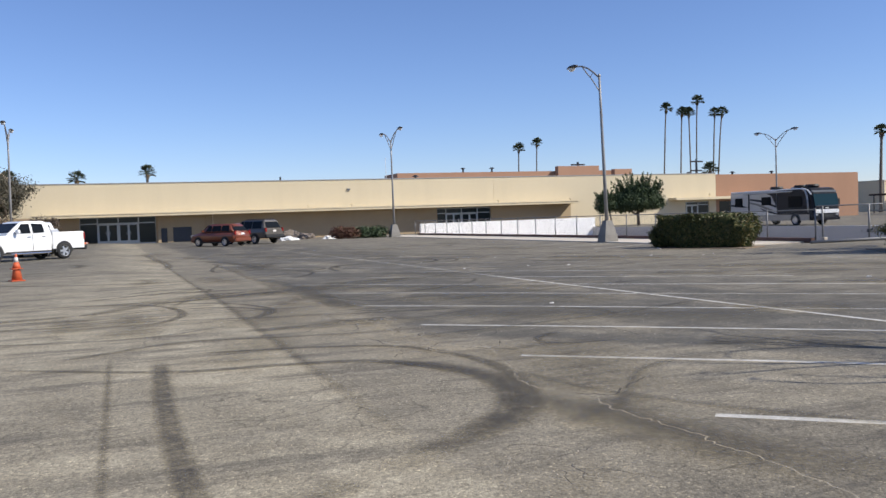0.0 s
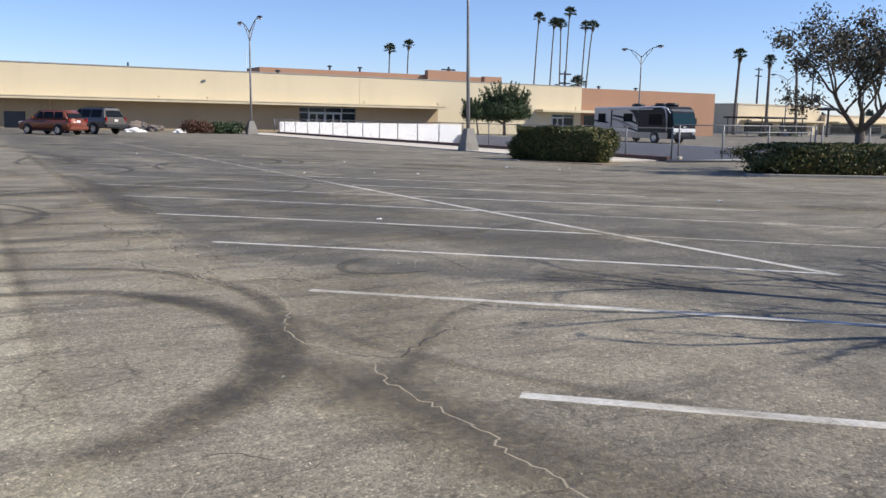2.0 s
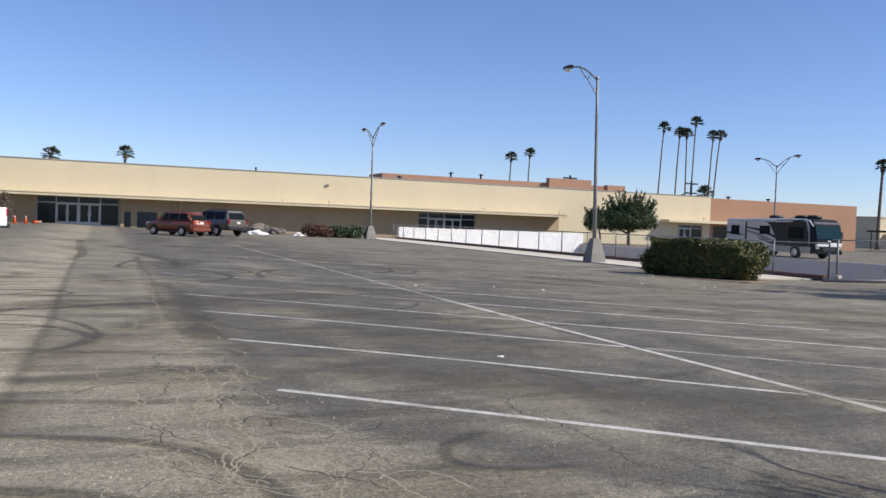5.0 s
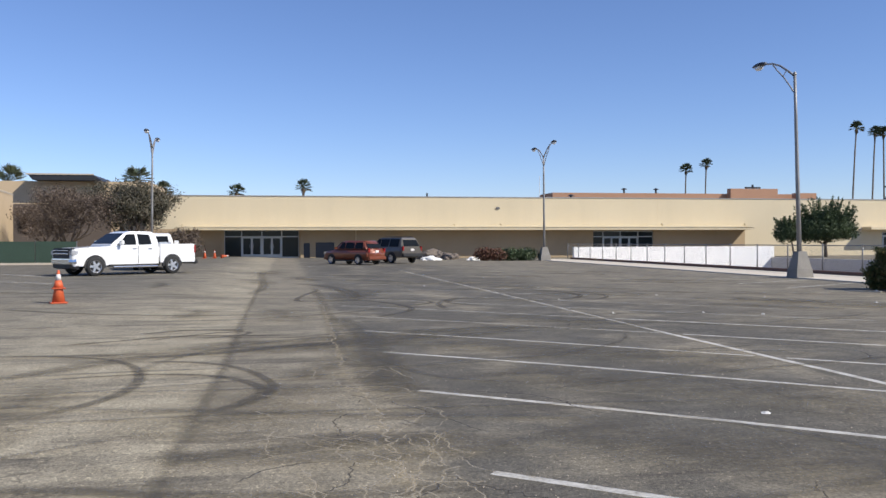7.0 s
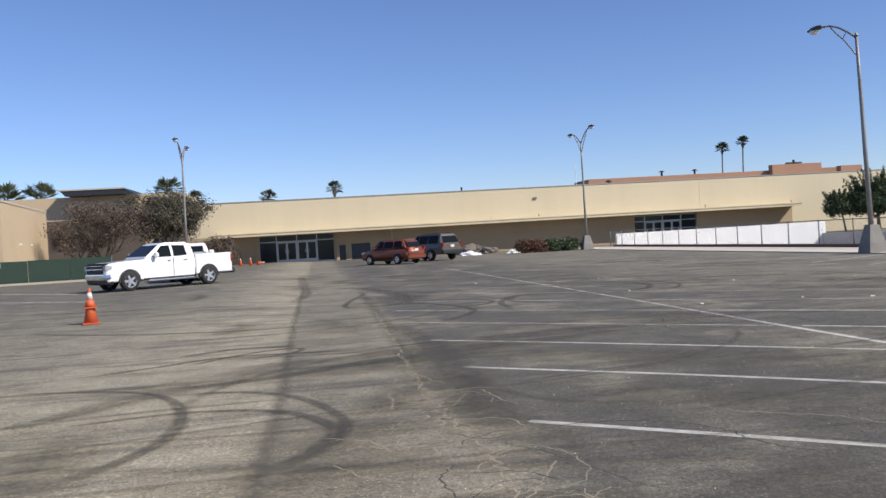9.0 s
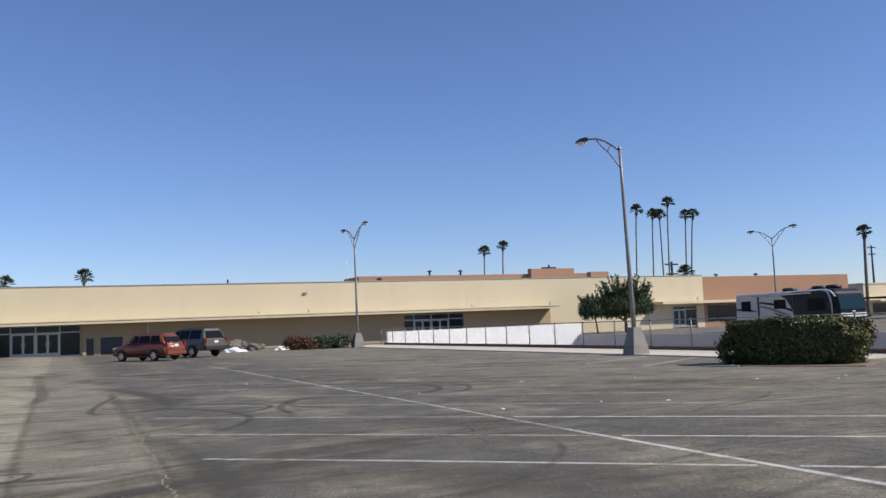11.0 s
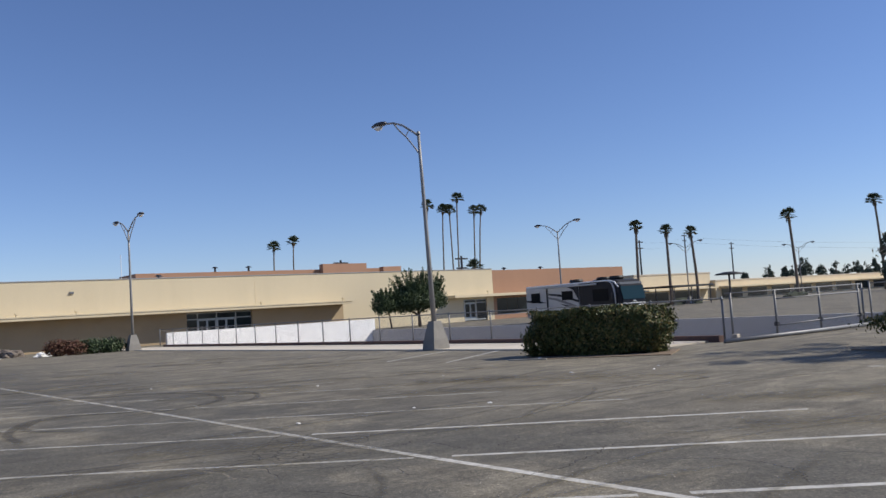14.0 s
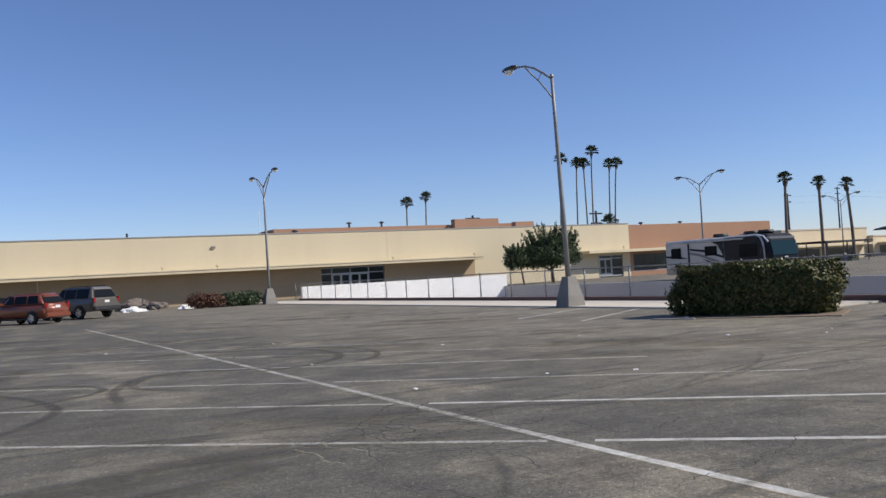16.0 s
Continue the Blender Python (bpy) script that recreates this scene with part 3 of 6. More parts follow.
def street_lamp(x, y, arms, lean=(0, 0), base_half=0.6, label="", group="car park lamps"):
    top = thing("street_lamp", pose(x, y, gz(x, y)), label, "street lamp", group)
    b0, b1 = base_half, base_half * 0.47
    part("concrete_foot", loft([[(s * u, s * v, z) for u, v in ((-1, -1), (1, -1), (1, 1), (-1, 1))] for z, s in ((-0.05, b0), (0.42, b0 * 0.9))]), FOOT_CONCRETE, top, "concrete foot")
    part("foot_cover", loft([[(s * u, s * v, z) for u, v in ((-1, -1), (1, -1), (1, 1), (-1, 1))] for z, s in ((0.422, b0 * 0.86), (1.16, b1))]), FOOT_CONCRETE, top, "grey tapered concrete cover")
    lx, ly = lean
    at = lambda z: Vector((lx * z / 8.7, ly * z / 8.7, z))
    part("pole", tube([at(z) for z in (1.1, 4, 7, 8.75)], [0.105, 0.088, 0.07, 0.062], 12), POLE, top, smooth=True)
    part("pole_cap", tube([at(8.75), at(8.86)], [0.1, 0.05], 12), POLE, top)
    for sgn in arms:
        p0, p1 = at(8.68), at(7.9)
        up = [p0 + Vector((0, sgn * d, h)) for d, h in ((0, 0), (0.5, 0.32), (1.1, 0.66), (1.7, 0.88), (2.3, 0.97))]
        low = [p1 + Vector((0, sgn * d, h)) for d, h in ((0, 0), (0.35, 0.38), (0.85, 0.88), (1.35, 1.27), (1.72, 1.62))]
        arm = part("arm", tube(up, [0.05, 0.048, 0.045, 0.042, 0.04], 8), POLE, top, smooth=True)
        part("brace", tube(low, 0.032, 8), POLE, arm, smooth=True)
        part("strut", tube([up[1].lerp(up[2], 0.2), low[2].lerp(low[3], 0.15)], 0.02, 6), POLE, arm)
        lamp_head(top, Matrix.Translation(up[-1] + Vector((0, 0, -0.1))) @ Matrix.Rotation(math.pi / 2 * sgn, 4, "Z"))
    return top


street_lamp(20.57, 34.5, (1,), (-0.31, -0.1), 0.4, "leaning single-arm car park lamp on a tapered concrete foot")
street_lamp(20.25, 70.5, (1, -1), (-0.05, 0), 0.45, "double-arm car park lamp with a rusty pole")
street_lamp(-11.4, 70.4, (1, -1), (0.1, 0), 0.45, "double-arm car park lamp beside the brown trees")
street_lamp(63.0, 68.7, (1, -1), (0, 0), 0.45, "double-arm lamp behind the motorhome")
street_lamp(111.8, 89.0, (1, -1), (0, 0), 0.45, "distant double-arm lamp among palms")
street_lamp(150.0, 92.0, (1, -1), (0, 0), 0.45, "distant double-arm lamp by the far buildings")


# ---- chain-link fence and gate ----
def chain_link(parent, x0, x1, z0, z1, pitch=0.11, r=0.0022):
    """Diagonal wires both ways in the local xz plane."""
    bm = bmesh.new()
    h = z1 - z0
    n = int((x1 - x0) / pitch)
    for k in range(n):
        for s in (1, -1):
            a, b = x0 + k * pitch, x0 + k * pitch + s * h
            za, zb = z0, z1
            if b > x1:
                zb, b = z0 + (x1 - a), x1
            if b < x0:
                zb, b = z0 + (a - x0), x0
            if abs(zb - za) > 0.02:
                tube([(a, 0, za), (b, 0, zb)], r, 3, bm, False)
    ob = part("chain_link_mesh", bm, GALV, parent)
    ob["kind"] = "stuff"
    return ob


def fence_run(name, start, end, z, height, spacing, label):
    a, b = Vector(start), Vector(end)
    length = (b - a).length
    top = thing(name, pose(a.x, a.y, z, 0, 0, math.degrees(math.atan2(b.y - a.y, b.x - a.x))), label, "fence")
    n = round(length / spacing)
    for k in range(n + 1):
        x = length * k / n
        post = part("post", tube([(x, 0, -0.1), (x, 0, height + 0.03)], 0.035, 8), GALV, top, smooth=True)
        part("post_cap", tube([(x, 0, height + 0.031), (x, 0, height + 0.075)], [0.045, 0.015], 8), GALV, post)
    part("top_rail", tube([(0, -0.002, height), (length, -0.002, height)], 0.024, 8), GALV, top, smooth=True)
    chain_link(top, 0, length, 0.04, height - 0.03)
    return top


fence_run("chain_link_fence", (23.85, 23.37), (23.85, 75.03), G + 0.18, 1.22, 2.87, "low galvanised chain-link fence along the sunken court")
gate = thing("sliding_gate", pose(23.78, 23.2, G), "galvanised chain-link sliding gate standing on a pipe track", "gate")
for x, h in ((0.3, 1.56), (2.9, 1.57), (5.8, 1.58), (8.7, 1.6), (9.0, 1.62)):
    part("gate_post", tube([(x, 0, -0.1), (x, 0, h)], 0.04, 8), GALV, gate, smooth=True)
for z0, z1, x0 in ((1.55, 1.59, 0.0), (1.27, 1.3, 2.9), (0.36, 0.42, 2.9)):
    part("gate_rail", tube([(x0, -0.01, z0), (8.9, -0.01, z1)], 0.026, 8), GALV, gate, smooth=True)
chain_link(gate, 0.0, 8.9, 0.15, 1.52)
for x in (2.9, 5.8, 8.7):
    part("clamp", box(x - 0.07, -0.07, 0.34, x + 0.07, 0.07, 0.48, 0.01), DARK_METAL, gate)
t = thing("pipe_kerb", pose(23.1, 22.85, G + 0.06), "grey steel pipe lying as a kerb before the gate", "kerb", kind="structure")
part("pipe", tube([(0, 0, 0), (4.5, -0.25, 0.02), (10.5, -0.7, 0.06)], 0.07, 12), GALV, t, smooth=True)
t = thing("gate_post_foot", pose(24.0, 23.05, G), "pale concrete footing of the gate post", "footing")
part("footing", box(-0.1, -0.1, -0.05, 0.1, 0.1, 0.24, 0.03), PALE_CONCRETE, t)
fence_run("chain_link_fence", (33.0, 23.0), (62.0, 21.0), G, 1.6, 3.2, "galvanised chain-link fence beyond the gate")


# ---- plants ----
def hedge(m, length, depth, height, leaves, label, seed):
    rng = random.Random(seed)
    top = thing("hedge", m, label, "hedge")
    for k in range(7):
        x = -length / 2 + length * (k + 0.5) / 7
        pts = [(x, rng.uniform(-0.4, 0.4), 0), (x + rng.uniform(-0.2, 0.2), rng.uniform(-0.4, 0.4), height * 0.6)]
        part("stem", tube(pts, [0.04, 0.02], 5), BARK, top)
    # Solid core in dark green: the shade between the leaves as colour.
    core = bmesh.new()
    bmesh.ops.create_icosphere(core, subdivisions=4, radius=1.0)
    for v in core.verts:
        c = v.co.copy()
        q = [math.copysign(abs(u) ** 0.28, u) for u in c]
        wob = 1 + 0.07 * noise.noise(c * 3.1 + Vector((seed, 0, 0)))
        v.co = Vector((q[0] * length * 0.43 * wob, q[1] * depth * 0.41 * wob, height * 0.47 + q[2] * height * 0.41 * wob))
    part("shade_core", core, LEAF_DEEP, top, "dark solid core standing for the shade inside the hedge", smooth=True)
    bm = bmesh.new()
    for _ in range(leaves):
        u, v, w = rng.uniform(-1, 1), rng.uniform(-1, 1), rng.uniform(-1, 1)
        face = rng.choice("xyyzz")
        if face == "x":
            u = math.copysign(1, u)
        elif face == "y":
            v = math.copysign(1, v)
        else:
            w = 1
        corner = 1 - 0.2 * max(0, abs(u) + abs(v) + abs(w) - 1.9)
        q = Vector((u, v, w))
        lump = 1 + 0.17 * noise.noise(Vector((u * length * 0.5, v * depth * 0.6, w)) * 1.2 + Vector((seed, 0, 0))) + 0.1 * noise.noise(Vector((u * length, v * depth, w * 1.5)) * 2.3) + abs(rng.gauss(0, 0.05))
        p = Vector((u * length / 2 * corner * lump, v * depth / 2 * corner * lump, height / 2 + w * height / 2 * corner * lump))
        p.z = max(p.z, 0.05)
        n = (q + 0.8 * Vector((rng.gauss(0, 1), rng.gauss(0, 1), rng.gauss(0, 1)))).normalized()
        a = Matrix.Rotation(rng.random() * 6.28, 3, n) @ n.orthogonal().normalized()
        b, s = n.cross(a), rng.uniform(0.03, 0.065)
        bm.faces.new([bm.verts.new(p + d) for d in (-a * s, b * s * 0.5 + n * s * 0.15, a * s, -b * s * 0.5 + n * s * 0.15)])
    part("leaves", bm, LEAF_HEDGE, top)
    return top


# Green darkened for the shade inside hedges; also colours the far shrub beds.
LEAF_DEEP = surface("dark_foliage_body", (0.026, 0.035, 0.018), 0.9, 0, 14, 3, 0.4, 0.4, 0.9)
HEDGE_YAW = math.degrees(math.atan2(-0.86, 0.51))
hedge(pose(18.7, 24.15, gz(19) - 0.02, 0, 0, HEDGE_YAW), 3.7, 1.6, 1.3, 40000, "clipped dark green hedge with a few yellowing leaves", 3)
hedge(pose(25.1, 13.6, gz(22) - 0.02, 0, 0, -27), 10.5, 2.0, 1.0, 42000, "long low dark green hedge under a tree", 8)
t = thing("planter_island", pose(18.7, 23.75, gz(18.7), 0, 0, HEDGE_YAW), "planting bed of dry soil edged by a low kerb", "planter", kind="structure")
part("soil", box(-2.4, -1.35, -0.1, 1.9, 0.9, 0.03, 0.02), SOIL, t)
part("kerb_edge", box(-2.62, -1.5, -0.1, -1.5, -1.352, 0.05, 0.03), FOOT_CONCRETE, t)
t = thing("planter_island", pose(24.6, 13.7, gz(22), 0, 0, -27), "long planting bed edged by a pale kerb", "planter", kind="structure")
part("soil", box(-5.6, -1.2, -0.1, 5.6, 1.3, 0.05, 0.03), SOIL, t)
part("kerb_edge", box(-5.7, -1.35, -0.1, 5.7, -1.202, 0.09, 0.03), FOOT_CONCRETE, t)


def branch_tree(bm, start, direction, length, radius, depth, rng, tips, spread=0.55, lift=0.15):
    """Limbs that fork and thin out; their ends are gathered for the leaves."""
    pts, rad = [Vector(start)], [radius]
    d = Vector(direction).normalized()
    n = 4
    for k in range(n):
        d = (d + Vector((rng.gauss(0, 0.13), rng.gauss(0, 0.13), rng.gauss(0, 0.08) + lift * 0.2))).normalized()
        pts.append(pts[-1] + d * length / n)
        rad.append(radius * (1 - 0.42 * (k + 1) / n))
    tube(pts, rad, 7 if depth > 2 else 4, bm, False)
    if depth <= 1:
        tips.extend(pts[2:])
    if depth == 0:
        return
    for k in range(3 if depth > 1 else 2):
        side = Vector((rng.gauss(0, 1), rng.gauss(0, 1), rng.gauss(0, 0.5)))
        nd = (d + side.normalized() * spread * rng.uniform(0.8, 1.3) + Vector((0, 0, lift))).normalized()
        branch_tree(bm, pts[-1] if k < 2 else pts[2], nd, length * rng.uniform(0.62, 0.82), rad[-1] * 0.8, depth - 1, rng, tips, spread, lift)


def broad_tree(x, y, trunk_h, limb, radius, depth, leaf_n, leaf_size, leaf_mat, label, seed, leafrad=0.55, spread=0.55, lift=0.15, limbs=4, z=None):
    rng = random.Random(seed)
    top = thing("tree", pose(x, y, gz(x, y) if z is None else z), label, "tree")
    bm, tips = bmesh.new(), []
    tube([(0, 0, -0.1), (0.03, 0.02, trunk_h * 0.5), (0, 0, trunk_h)], [radius * 1.35, radius * 1.05, radius], 10, bm)
    for k in range(limbs):
        a = 2 * math.pi * (k + rng.uniform(-0.2, 0.2)) / limbs
        branch_tree(bm, (0, 0, trunk_h * rng.uniform(0.85, 1.0)), (math.cos(a) * 0.9, math.sin(a) * 0.9, 0.9), limb, radius * 0.62, depth, rng, tips, spread, lift)
    part("trunk", bm, BARK, top, smooth=True)
    if leaf_n:
        bm = bmesh.new()
        for p in tips:
            r = leafrad * rng.uniform(0.6, 1.3)
            leaf_cloud([(p, (r, r, r * 0.75))], max(1, leaf_n // len(tips)), leaf_size, bm, rng)
        part("crown", bm, leaf_mat, top)
    return top


broad_tree(23.7, 14.6, 1.5, 1.8, 0.15, 3, 9500, 0.07, LEAF_OLIVE, "broad tree with thin dull foliage above the long hedge", 21, 0.42, 0.65, 0.12, 5)
broad_tree(7.3, -1.75, 1.5, 1.5, 0.2, 3, 60, 0.05, LEAF_BROWN, "nearly bare tree in a small planting bed", 12, 0.3, 0.62, 0.1, 6)
t = thing("planter_island", pose(6.6, -0.8, gz(6.6)), "small bed of dry soil with a worn kerb", "planter", kind="structure")
bed = [(2.1 * math.cos(a) * (1 + 0.12 * math.sin(3 * a + 1)) + 0.2, 2.5 * math.sin(a) * (1 + 0.1 * math.sin(5 * a)) - 0.2) for a in [k * math.pi / 14 for k in range(28)]]
part("soil", loft([[(x, y, -0.03) for x, y in bed], [(x * 0.93, y * 0.94, 0.03) for x, y in bed], [(x * 0.5, y * 0.5, 0.07) for x, y in bed]]), SOIL, t, smooth=True)
broad_tree(-13.5, 75.0, 0.8, 2.3, 0.2, 3, 26000, 0.1, LEAF_OLIVE, "dark full tree beside the lamp", 31, 0.85, 0.66, 0.16, 7)
broad_tree(-17.5, 70.5, 0.9, 2.05, 0.16, 3, 19000, 0.07, LEAF_BROWN, "half-bare brown tree in front of the corner building", 44, 0.85, 0.75, 0.1, 7)
broad_tree(-9.8, 74.0, 0.5, 1.0, 0.1, 2, 5000, 0.08, LEAF_BROWN, "low brown shrub tree beside the shop front", 52, 0.6, 0.6, 0.1, 5)
broad_tree(-20.6, 77.0, 1.0, 1.5, 0.14, 3, 6000, 0.08, LEAF_BROWN, "sparse brown tree by the tan wall", 57, 0.6, 0.55, 0.15, 4)


def spiky_tree(x, y, label):
    """A clipped round tree with upright new shoots over its crown, and a smaller companion crown."""
    rng = random.Random(77)
    top = thing("tree", pose(x, y, gz(x, y)), label, "tree")
    bm = bmesh.new()
    tube([(0.35, 0, -0.1), (0.3, 0, 1.0), (0.2, 0, 2.4)], [0.2, 0.15, 0.1], 8, bm)
    tube([(0.3, 0, 1.1), (-1.0, 0, 1.9), (-1.7, 0, 2.6)], [0.12, 0.09, 0.05], 7, bm)
    tube([(0.25, 0, 1.3), (1.4, 0.2, 2.1), (2.2, 0.3, 2.8)], [0.12, 0.09, 0.05], 7, bm)
    part("trunk", bm, BARK, top, smooth=True)
    part("side_trunk", tube([(-2.9, 0.3, -0.1), (-3.1, 0.3, 1.2), (-3.4, 0.3, 2.2)], [0.1, 0.08, 0.05], 7), BARK, top, smooth=True)
    clumps = [((0.2, 0, 2.9), (2.6, 2.1, 1.35)), ((-1.5, 0, 2.6), (1.6, 1.5, 1.15)), ((2.1, 0, 2.75), (1.5, 1.4, 1.1)), ((0.3, 0, 3.7), (1.9, 1.6, 0.9)), ((-3.7, 0.3, 2.5), (1.35, 1.2, 1.05)), ((-2.7, 0.2, 2.3), (0.9, 0.9, 0.7)), ((3.1, 0, 2.3), (0.7, 0.8, 0.6)), ((-4.3, 0.2, 2.0), (0.7, 0.7, 0.6))]
    part("crown", leaf_cloud(clumps, 24000, 0.12, None, rng), LEAF_GREEN, top)
    bm = bmesh.new()
    for k in range(90):
        a, r = rng.random() * 6.28, rng.random() ** 0.5
        side = k % 5 == 0
        p = Vector((-3.7 + 1.1 * r * math.cos(a), 0.9 * r * math.sin(a), 3.2)) if side else Vector((0.4 + 2.7 * r * math.cos(a), 1.8 * r * math.sin(a), 3.2 + 1.1 * (1 - r * r)))
        d = Vector((0.75 * r * math.cos(a) + 0.06, 0.5 * r * math.sin(a), 1)).normalized()
        h = rng.uniform(0.4, 0.9) if side else rng.uniform(0.9, 2.1)
        tube([p - d * 0.3, p + d * h], [0.03, 0.012], 4, bm, False)
        leaf_cloud([(p + d * h * f, (0.2 - 0.09 * f, 0.2 - 0.09 * f, 0.24)) for f in (0.1, 0.35, 0.6, 0.85)], 84, 0.1, bm, rng)
    part("new_growth", bm, LEAF_GREEN, top, "upright new shoots")
    return top


spiky_tree(51.0, 77.5, "round dark green tree with upright new shoots, behind the white wall")


def fan_crown(radius, fans, seed, droop=0.25):
    """Fan palm head: folded fans on stalks, thick below with dead ones."""
    rng = random.Random(seed)
    live, dead = bmesh.new(), bmesh.new()
    for k in range(fans):
        a = rng.random() * 6.28
        e = rng.uniform(-0.4, 1.35)
        bm = live if e > -0.36 else dead
        d = Vector((math.cos(a) * math.cos(e), math.sin(a) * math.cos(e), math.sin(e)))
        tip = d * radius * rng.uniform(0.45, 0.6)
        tube([(0, 0, 0), tip], [0.03, 0.02], 3, bm, False)
        side = d.cross(Vector((0, 0, 1)))
        side = side.normalized() if side.length > 0.01 else Vector((1, 0, 0))
        up = side.cross(d).normalized()
        for j in range(9):
            f = (j - 4) / 4 * 1.25
            q = (d * math.cos(f) + side * math.sin(f)).normalized()
            ln = radius * 0.62 * rng.uniform(0.8, 1.1)
            end = tip + q * ln + Vector((0, 0, -droop * ln * 0.35))
            w = side.cross(q).normalized().cross(q) * 0.001 + (up * 0.03 + side * math.cos(f) * 0.085)
            mid = tip + q * ln * 0.55
            bm.faces.new([bm.verts.new(p) for p in (tip, mid + w, end, mid - w)])
    return live, dead


def palm(x, y, height, radius, label, seed, bend=(0, 0), trunk=0.2, group="tall fan palms", skirt=0.35, zbase=0.0):
    top = thing("palm_tree", pose(x, y, zbase), label, "palm tree", group)
    bx, by = bend
    at = lambda f: Vector((bx * f * f, by * f * f, height * f))
    r = [trunk * 1.5, trunk * 1.05, trunk, trunk * 0.85, trunk * 0.85, trunk * 0.95, trunk * 0.8]
    fs = [0, 0.1, 0.4, 0.8, 0.93, 0.965, 1.0]
    part("trunk", tube([at(f) for f in fs], r, 9), PALM_BARK, top, smooth=True)
    live, dead = fan_crown(radius, 44, seed)
    for bm in (live, dead):
        bmesh.ops.translate(bm, verts=bm.verts[:], vec=at(1.0))
    part("crown", live, FROND, top)
    if skirt:
        rng = random.Random(seed + 1)
        for k in range(18):
            a = rng.random() * 6.28
            h = rng.uniform(0.02, skirt)
            p = at(1.0) + Vector((0, 0, -h))
            d = Vector((math.cos(a), math.sin(a), 0))
            s = d.cross(Vector((0, 0, 1))) * 0.09
            dead.faces.new([dead.verts.new(q) for q in (p + d * trunk * 0.5, p + d * (trunk + 0.14) + s + Vector((0, 0, -0.25)), p + d * (trunk + 0.06) + Vector((0, 0, -0.8)), p + d * (trunk + 0.14) - s + Vector((0, 0, -0.25)))])
    part("dead_skirt", dead, DEAD_FROND, top, "hanging dead brown fronds")
    return top


TALL = "very tall thin fan palm behind the shopping centre"
for k, (x, h, b) in enumerate(((78.0, 17.2, (0.9, 0)), (80.9, 16.6, (0.7, 0)), (82.0, 16.5, (-0.2, 0)), (83.8, 18.5, (0.6, 0)), (87.2, 16.6, (0.8, 0)), (88.7, 16.7, (1.4, 0)))):
    palm((x - b[0] + 0.08) * 1.243 - 0.08, 135.0, 1.5 + (h - 1.5) * 1.243, 1.3, TALL, 100 + k, b, 0.15)
palm(96.5, 122.0, 8.4, 1.6, "short bushy palm just over the roofline", 120, (0, 0), 0.22)
palm(74.5, 155.0, 15.2, 1.3, "tall thin fan palm far behind the roof", 121, (0.3, 0), 0.15)
palm(78.6, 155.0, 16.2, 1.3, "tall thin fan palm far behind the roof", 122, (0.4, 0), 0.15)
palm(2.0, 150.6, 10.9, 1.5, "fan palm showing over the long roof", 123, (0, 0), 0.25)
palm(-9.1, 150.0, 10.0, 1.5, "fan palm just over the long roof", 124, (0, 0), 0.25)
for k, (x, y, h, r, b) in enumerate(((106.2, 93.8, 12.4, 1.6, (0.4, 0)), (108.6, 90.0, 11.4, 1.5, (-0.1, 0)), (115.0, 90.2, 11.3, 1.5, (-0.9, 0)), (125.1, 79.1, 12.7, 1.8, (-1.0, 0)), (160.0, 82.0, 16.5, 2.1, (-1.4, 0)))):
    palm(x - b[0], y, h, r * 0.72, "shaggy fan palm in the far car park", 140 + k, b, 0.23, "far car park palms", 0.6)
palm(-29.3, 96.0, 7.7, 2.0, "date palm behind the tan building", 160, (0, 0), 0.3)
palm(-31.2, 92.0, 7.4, 2.0, "date palm behind the tan building", 161, (0, 0), 0.3)
palm(-16.7, 97.0, 8.2, 1.6, "fan palm behind the dark tree", 162, (0, 0), 0.3)
palm(-14.3, 99.0, 7.2, 1.1, "small fan palm behind the dark tree", 163, (0, 0), 0.25)

# ---- vehicles ----
def car_paint(name, colour, metal=0.0, rough=0.28):
    m = surface(name, colour, rough, metal, 8, 1.2, 0.03, 0.12, 0.0, 0.6)
    return m


WHITE_PAINT = car_paint("white_car_paint", (0.80, 0.80, 0.79))
ORANGE_PAINT = car_paint("copper_red_car_paint", (0.20, 0.055, 0.027), 0.15, 0.35)
GREY_PAINT = car_paint("pewter_car_paint", (0.105, 0.092, 0.077), 0.1, 0.4)
DARK_PAINT = car_paint("dark_grey_car_paint", (0.06, 0.062, 0.065), 0.3)
RV_CREAM = car_paint("motorhome_silver_paint", (0.44, 0.435, 0.43), 0.1, 0.35)
RV_DARK = surface("motorhome_black_paint", (0.016, 0.017, 0.022), 0.35, 0, 8, 1.2, 0.03, 0.12, 0.0, 0.0)
RV_DARK.node_tree.nodes["Principled BSDF"].inputs["Specular IOR Level"].default_value = 0.12
RV_GREY = car_paint("motorhome_grey_swoosh", (0.16, 0.16, 0.17), 0.3)
CHROME = surface("chrome", (0.72, 0.72, 0.72), 0.15, 1.0, 20, 2, 0.03, 0.1, 0.0)
RIM = surface("alloy_rim", (0.62, 0.62, 0.63), 0.3, 0.8, 20, 2, 0.05, 0.2, 0.0)
RUBBER = surface("tyre_rubber", (0.022, 0.022, 0.022), 0.85, 0, 40, 3, 0.2, 0.3, 0.3)
BLACK_TRIM = surface("black_plastic", (0.018, 0.018, 0.019), 0.6, 0, 40, 3, 0.15, 0.2, 0.1)
TAIL_RED = surface("red_lens", (0.26, 0.012, 0.01), 0.2, 0, 20, 3, 0.05, 0.1, 0.0, 0.5)
HEAD_GLASS = surface("headlight_lens", (0.45, 0.46, 0.48), 0.12, 0.3, 20, 3, 0.1, 0.1, 0.0, 0.6)
CAR_GLASS = glass_dark("car_glass", (0.012, 0.014, 0.016), 0.1)
